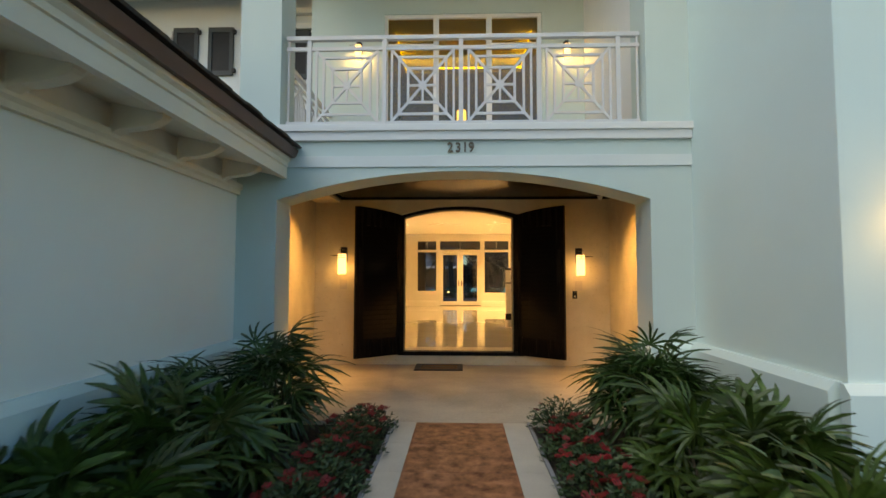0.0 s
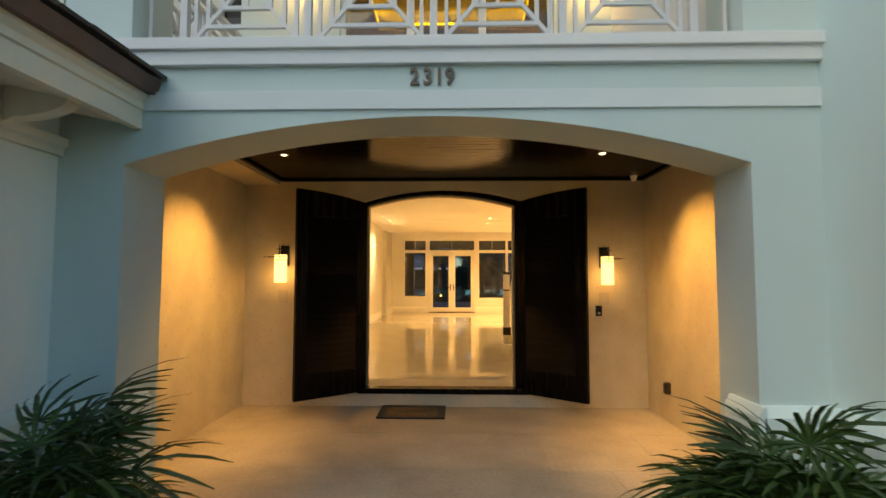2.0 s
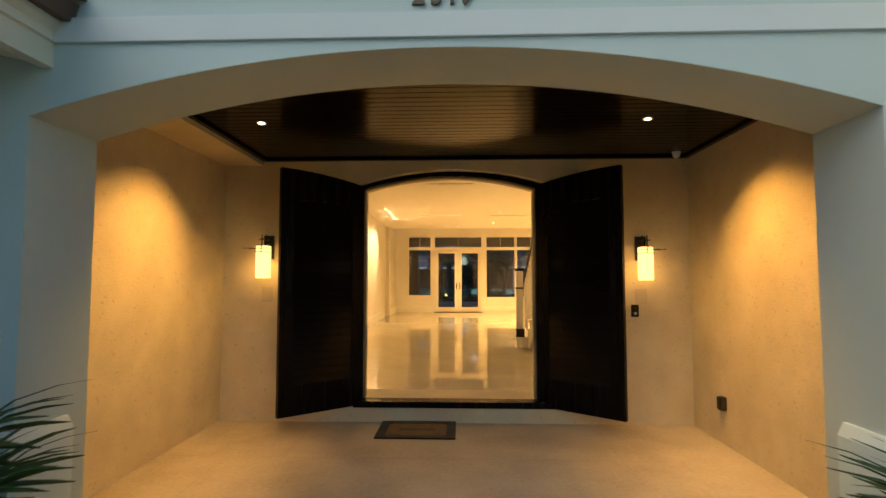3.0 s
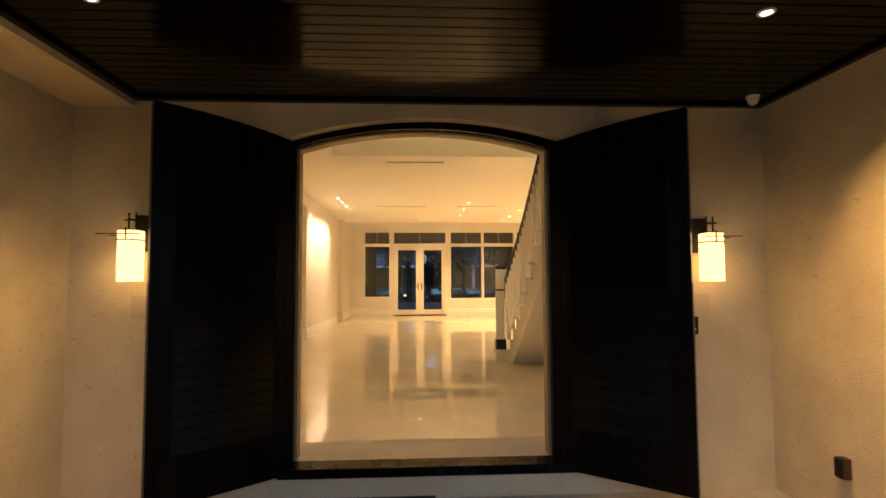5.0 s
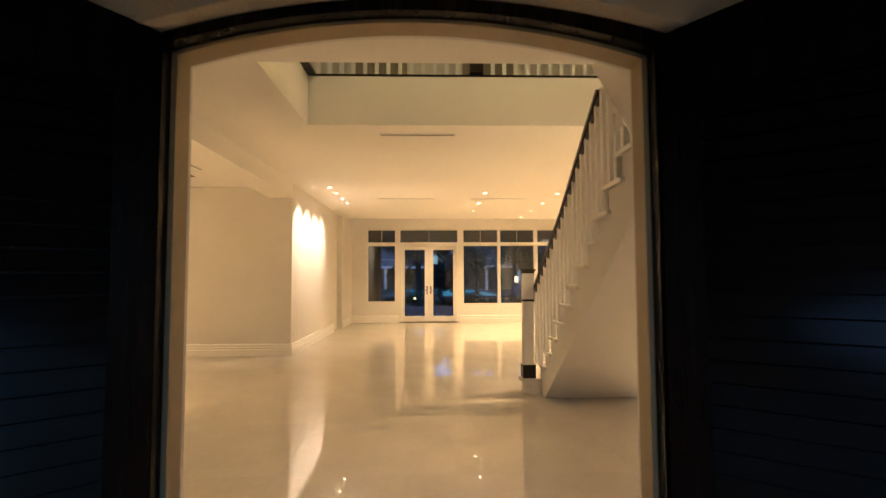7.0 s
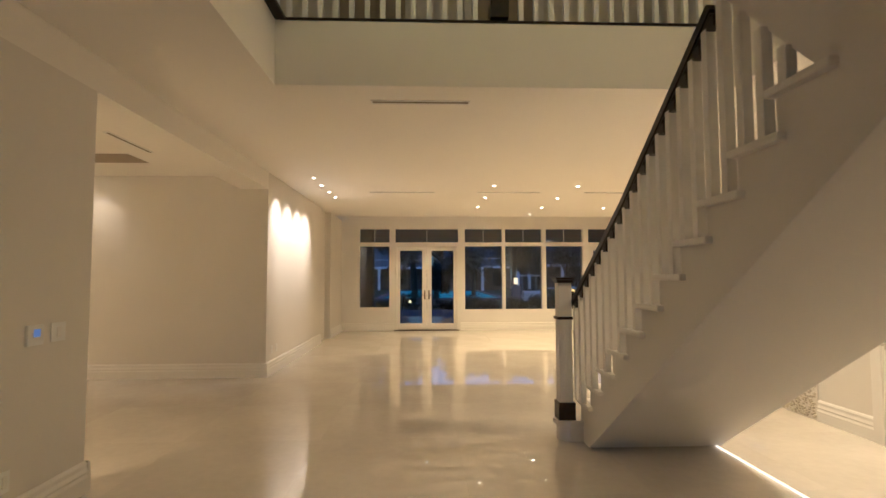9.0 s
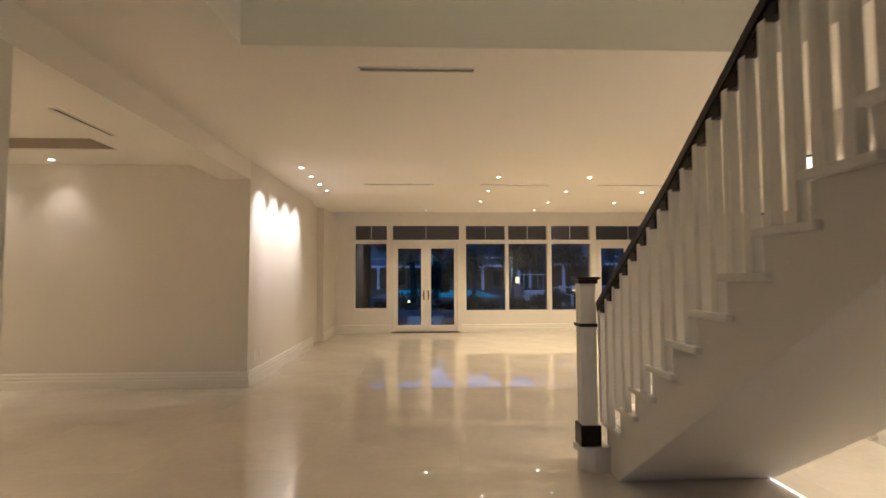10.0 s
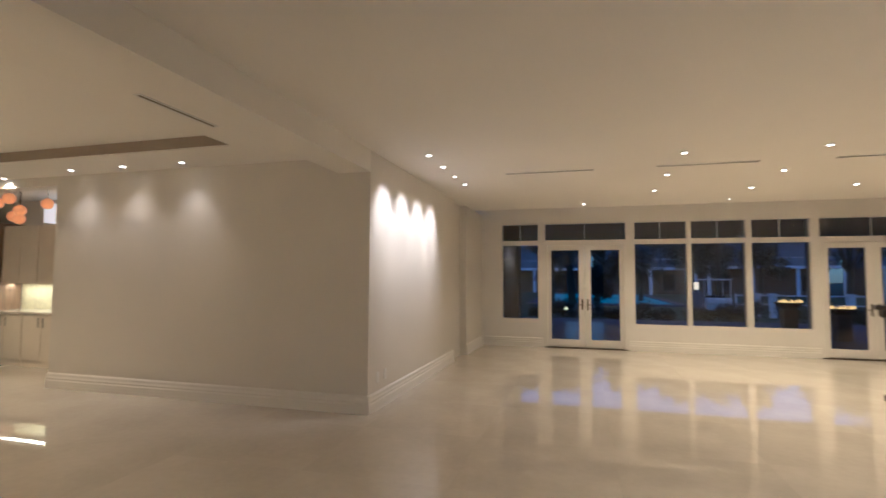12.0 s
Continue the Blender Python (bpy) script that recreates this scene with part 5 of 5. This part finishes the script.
part("hub", lathe(bmesh.new(), [(0.06, -0.36), (0.10, -0.33), (0.10, -0.27), (0.05, -0.24)]), BRONZE, cf, "", True)
for k in range(5):
    part("blade", B(0.09, 0.65, -0.06, 0.06, -0.315, -0.305), BRONZE, cf).matrix_local = pose(0, 0, 0, 0, 0, 72 * k)


def fire_bowl(x, y, z):
    f = thing("fire_bowl", "dark fire bowl on a pedestal with yellow flames", "fire bowl", "fire bowls", (x, y, -0.06))
    part("pedestal", B(-0.16, 0.16, -0.16, 0.16, 0.0, z - 0.12, bevel=0.01), BROWNCOL, f)
    part("bowl", lathe(bmesh.new(), [(0.14, z - 0.12), (0.28, z - 0.03), (0.36, z + 0.06), (0.33, z + 0.06), (0.2, z + 0.02)]), BLACK, f, "black metal bowl", True)
    rng = random.Random(int(x * 10))
    fire = glow("fire", (1.0, 0.55, 0.12), 2.2)
    for i in range(15):
        fx, fy, h = rng.uniform(-0.27, 0.27), rng.uniform(-0.12, 0.12), rng.uniform(0.05, 0.13)
        part("flame", tube(bmesh.new(), [(fx, fy, z + 0.03), (fx + 0.015, fy, z + 0.03 + h * 0.5), (fx - 0.01, fy, z + 0.03 + h)], [0.02, 0.028, 0.003], 7), fire, f, "yellow flame", True)


fire_bowl(5.22, 20.0, 0.92)
fire_bowl(6.42, 20.0, 0.78)
POOL = glow("lit_pool_water", (0.02, 0.34, 0.38), 0.22)
pl = tagged(thing("swimming_pool", "turquoise lit swimming pool with a pale rim", "swimming pool"))
part("water", B(-3.2, 5.8, 40.0, 62.0, -0.24, -0.18), POOL, pl, "turquoise lit water")
part("rim", pierced(bmesh.new(), -3.8, 6.4, 39.4, 62.6, [(-3.2, 5.8, 40.0, 62.0)], "z", -0.24, -0.10), TERRACE, pl)


def leafy(bm, rng, c, r, n, size):
    for i in range(n):
        d = Vector((rng.gauss(0, 1), rng.gauss(0, 1), rng.gauss(0, 0.8))).normalized()
        p = Vector(c) + d * r * rng.uniform(0.55, 1.08)
        u = Vector((rng.uniform(-1, 1), rng.uniform(-1, 1), rng.uniform(-1, 1))).normalized() * size * rng.uniform(0.6, 1.2)
        v = u.cross(d).normalized() * size * 0.45 if u.cross(d).length > 1e-3 else Vector((size, 0, 0))
        bm.faces.new([bm.verts.new(p + w) for w in (-u, v, u, -v)])


def hedge_shrub(x, y, r, h, seed):
    rng = random.Random(seed)
    s = thing("garden_shrub", "dark rounded garden shrub in the dusk", "shrub", "terrace shrubs", (x, y, -0.24))
    bm = bmesh.new()
    for k in range(5):
        leafy(bm, rng, (rng.uniform(-r, r) * 0.6, rng.uniform(-r, r) * 0.4, h * rng.uniform(0.35, 0.7)), h * 0.42, 150, 0.07)
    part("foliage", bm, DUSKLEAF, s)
    part("stem", tube(bmesh.new(), [(0, 0, 0), (0.02, 0, h * 0.6)], [0.03, 0.015]), STEM, s)


rng = random.Random(21)
x = -4.0
while x < 11:
    hedge_shrub(x, 26.6 + rng.uniform(-0.3, 0.5), rng.uniform(0.5, 0.8), rng.uniform(0.55, 1.0), int(x * 10) + 100)
    x += rng.uniform(0.8, 1.3)


def palm_tree(x, y, h, seed, n=18, L=1.7):
    rng = random.Random(seed)
    t = thing("palm_tree", "dark palm tree with arching fronds against the dusk", "palm tree", "palms by the water", (x, y, -0.24))
    part("trunk", tube(bmesh.new(), [(0, 0, 0), (0.05, 0, h * 0.3), (-0.03, 0, h * 0.7), (0, 0, h)], [0.22, 0.17, 0.15, 0.13], 10), STEM, t)
    bm = bmesh.new()
    for i in range(n):
        a = i * 2.4 + rng.uniform(-0.2, 0.2)
        e = rng.uniform(-0.1, 1.1)
        d = Vector((math.cos(a), math.sin(a), 0))
        s = Vector((-d.y, d.x, 0))
        last = None
        for k in range(13):
            f = k / 12
            p = Vector((0, 0, h)) + d * L * f * math.cos(e * (1 - f * 0.4)) + Vector((0, 0, L * (math.sin(e) * f - 0.75 * f * f)))
            if last is not None:
                for sd in (-1, 1):
                    w = 0.42 * (1 - 0.7 * f)
                    q = p + s * sd * w + Vector((0, 0, -0.18)) + d * 0.15
                    bm.faces.new([bm.verts.new(v) for v in (last, p, q)])
            last = p
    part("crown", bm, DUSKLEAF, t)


palm_tree(-0.62, 28.5, 3.1, 1)
palm_tree(1.9, 31.0, 2.6, 2)
palm_tree(-4.5, 33.0, 4.0, 3)
palm_tree(7.3, 36.0, 4.6, 4)


def shade_tree(x, y, h, r, seed, leaf_size=0.16):
    rng = random.Random(seed)
    t = thing("shade_tree", "dark leafy tree in the dusk", "tree", "trees by the water", (x, y, -0.24))
    part("trunk", tube(bmesh.new(), [(0, 0, 0), (0.1, 0, h * 0.4), (0, 0.1, h * 0.75)], [0.2, 0.15, 0.06]), STEM, t)
    for k in range(7):
        a = k * 0.9
        part("limb", tube(bmesh.new(), [(0.05, 0, h * 0.35), (r * 0.5 * math.cos(a), r * 0.5 * math.sin(a), h * rng.uniform(0.55, 0.8))], [0.07, 0.02], 6), STEM, t)
    bm = bmesh.new()
    for k in range(16):
        c = (rng.uniform(-r, r) * 0.8, rng.uniform(-r, r) * 0.8, h * rng.uniform(0.42, 0.95))
        leafy(bm, rng, c, r * rng.uniform(0.3, 0.5), 110, leaf_size)
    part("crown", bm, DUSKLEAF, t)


for i, (x, y, h, r) in enumerate(((6.6, 40, 6.5, 1.7), (0.5, 30, 2.3, 0.75), (13.5, 36, 6, 2.0), (-9, 36, 7, 2.6), (-14, 45, 8, 3.0), (23, 44, 8, 3), (-2.4, 44, 7, 1.8), (11.2, 58, 6.5, 1.8), (4.3, 47, 5.4, 2.0), (9.2, 50, 5.6, 2.2), (13.6, 50, 5.2, 2.0), (2.2, 52, 4.2, 1.5))):
    shade_tree(x, y, h, r, 70 + i)
# far row added to screen bright sky from the windows and floor reflections
for i in range(17):
    shade_tree(-56 + i * 7.2, 84 + 5 * (i % 2), 14 + (i * 5) % 4, 5.5, 90 + i, 0.7)


def house(x, y, w, d, h, seed):
    rng = random.Random(seed)
    H = thing("waterside_house", "pale two-storey house with a dark loggia across the water", "house", "houses across the water", (x, y, -0.24))
    f = h / 2
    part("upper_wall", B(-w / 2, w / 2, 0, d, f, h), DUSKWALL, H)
    part("lower_wall", B(-w / 2 + 0.2, w / 2 - 0.2, 3.2, d, 0, f - 0.001), BROWNCOL, H, "brown wall deep in the loggia")
    bm = bmesh.new()
    vs = [bm.verts.new(v) for v in ((-w / 2 - 0.6, -0.6, h), (w / 2 + 0.6, -0.6, h), (w / 2 + 0.6, d + 0.6, h), (-w / 2 - 0.6, d + 0.6, h), (-w / 4, d / 2, h + 2.2), (w / 4, d / 2, h + 2.2))]
    for q in ((0, 1, 5, 4), (1, 2, 5), (2, 3, 4, 5), (3, 0, 4), (3, 2, 1, 0)):
        bm.faces.new([vs[i] for i in q])
    part("roof", bm, DARKROOF, H)
    part("fascia", B(-w / 2 - 0.62, w / 2 + 0.62, -0.66, -0.60, h - 0.12, h + 0.12), DUSKTRIM, H, "white fascia")
    part("balcony", B(-w / 2 - 0.3, w / 2 + 0.3, -1.5, -0.002, f - 0.18, f + 0.10), DUSKTRIM, H, "white balcony slab")
    part("balcony_rail", B(-w / 2 - 0.25, w / 2 + 0.25, -1.45, -1.40, f + 0.95, f + 1.02), DUSKTRIM, H)
    n = int(w / 4.2)
    for i in range(n + 1):
        part("column", B(-0.16, 0.16, -1.45, -1.13, 0, f - 0.181, bevel=0.02), DUSKTRIM, H, "white column").location.x = -w / 2 + i * w / n
    for st in (0, 1):
        for i in range(n):
            xx = -w / 2 + (i + 0.5 + rng.uniform(-0.12, 0.12)) * w / n
            if rng.random() < 0.15:
                continue
            yy = 0.0 if st else 3.2
            q = part("window", B(xx - 0.6, xx + 0.6, yy - 0.03, yy + 0.02, 0.5 + st * f, 2.3 + st * f), BLACK, H)
            part("frame", pierced(bmesh.new(), xx - 0.68, xx + 0.68, 0.42 + st * f, 2.38 + st * f, [(xx - 0.6, xx + 0.6, 0.5 + st * f, 2.3 + st * f)], "y", yy - 0.05, yy - 0.001), TERRACE, q)


house(7.2, 66, 9, 8, 6.0, 1)
house(20, 68, 13, 8, 6.4, 2)
house(-6, 70, 12, 8, 6.0, 3)
house(-24, 68, 14, 8, 6.4, 4)
house(38, 70, 14, 8, 6.4, 5)


# golf cart, lamp pillar and fence posts on the quay
gc = thing("golf_cart", "white golf cart with a canopy parked on the quay", "golf cart", at=(6.35, 33.0, -0.24))
bm = B(-0.6, 0.6, -1.1, 0.3, 0.25, 0.55, bevel=0.08)
box(bm, -0.58, 0.58, -1.15, -0.6, 0.5, 0.85, 0.1)
part("body", bm, RAILW, gc, "white body")
part("seat", B(-0.5, 0.5, -0.1, 0.45, 0.55, 0.95, bevel=0.06), BLACK, gc, "dark bench seat")
part("canopy", B(-0.65, 0.65, -0.9, 0.8, 1.72, 1.79, bevel=0.03), RAILW, gc, "white canopy")
for sx in (-0.58, 0.58):
    for sy in (-0.75, 0.65):
        part("canopy_post", tube(bmesh.new(), [(sx, sy, 0.5), (sx, sy, 1.74)], [0.02, 0.02]), RAILW, gc)
    for sy in (-0.8, 0.5):
        w = part("wheel", lathe(bmesh.new(), [(0.19, -0.08), (0.22, -0.05), (0.22, 0.05), (0.19, 0.08)]), BLACK, gc, "black tyre")
        w.matrix_local = pose(sx, sy, 0.22, 0, 90)
lp = thing("lamp_pillar", "pale pillar with a lit lantern on the quay", "lamp pillar", at=(5.35, 32.0, -0.24))
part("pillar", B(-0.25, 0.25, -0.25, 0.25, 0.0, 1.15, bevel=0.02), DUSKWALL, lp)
part("lantern", B(-0.1, 0.1, -0.1, 0.1, 1.25, 1.62, bevel=0.02), glow("pillar_lantern", (1.0, 0.66, 0.3), 2.0), lp, "lit lantern")
part("lantern_foot", B(-0.06, 0.06, -0.06, 0.06, 1.15, 1.25), BLACK, lp)
for x in (7.7, 8.35, 10.2, 11.4):
    f = thing("dock_post", "white capped dock post", "dock post", "dock posts", (x, 31.0, -0.24))
    part("post", B(-0.14, 0.14, -0.14, 0.14, 0.0, 1.05, bevel=0.02), RAILW, f)
    part("cap", B(-0.18, 0.18, -0.18, 0.18, 1.05, 1.13, bevel=0.02), RAILW, f)
qr = thing("quay_railing", "white quay railing with two rails behind the posts", "railing", at=(0, 31.6, -0.24))
for z in (0.55, 0.98):
    part("rail", B(7.0, 16.0, -0.03, 0.03, z, z + 0.06, bevel=0.01), RAILW, qr)
for i in range(7):
    part("post", B(7.0 + 1.5 * i - 0.04, 7.0 + 1.5 * i + 0.04, -0.04, 0.04, 0.0, 1.10, bevel=0.01), RAILW, qr)
pgl = thing("path_light", "small yellow garden path light", "garden light", at=(-0.75, 26.0, -0.06))
part("stake", tube(bmesh.new(), [(0, 0, -0.2), (0, 0, 0.3)], [0.02, 0.02]), BLACK, pgl)
part("head", lathe(bmesh.new(), [(0.04, 0.3), (0.08, 0.33), (0.02, 0.42)]), glow("path_lamp", (1.0, 0.8, 0.3), 2.0), pgl, "glowing head")
# added out of view: keeps bright sky from reflecting in the french doors
structure("wall_reflection_stop", B(-12.0, 12.0, -38.3, -38.0, -0.4, 3.8), surface("dark_reflection_stop", (0.07, 0.065, 0.055), 0.9, 0.2, 1.5, 40, 0.1), "unseen dark wall closing the front garden, added to block sky reflections", "wall")
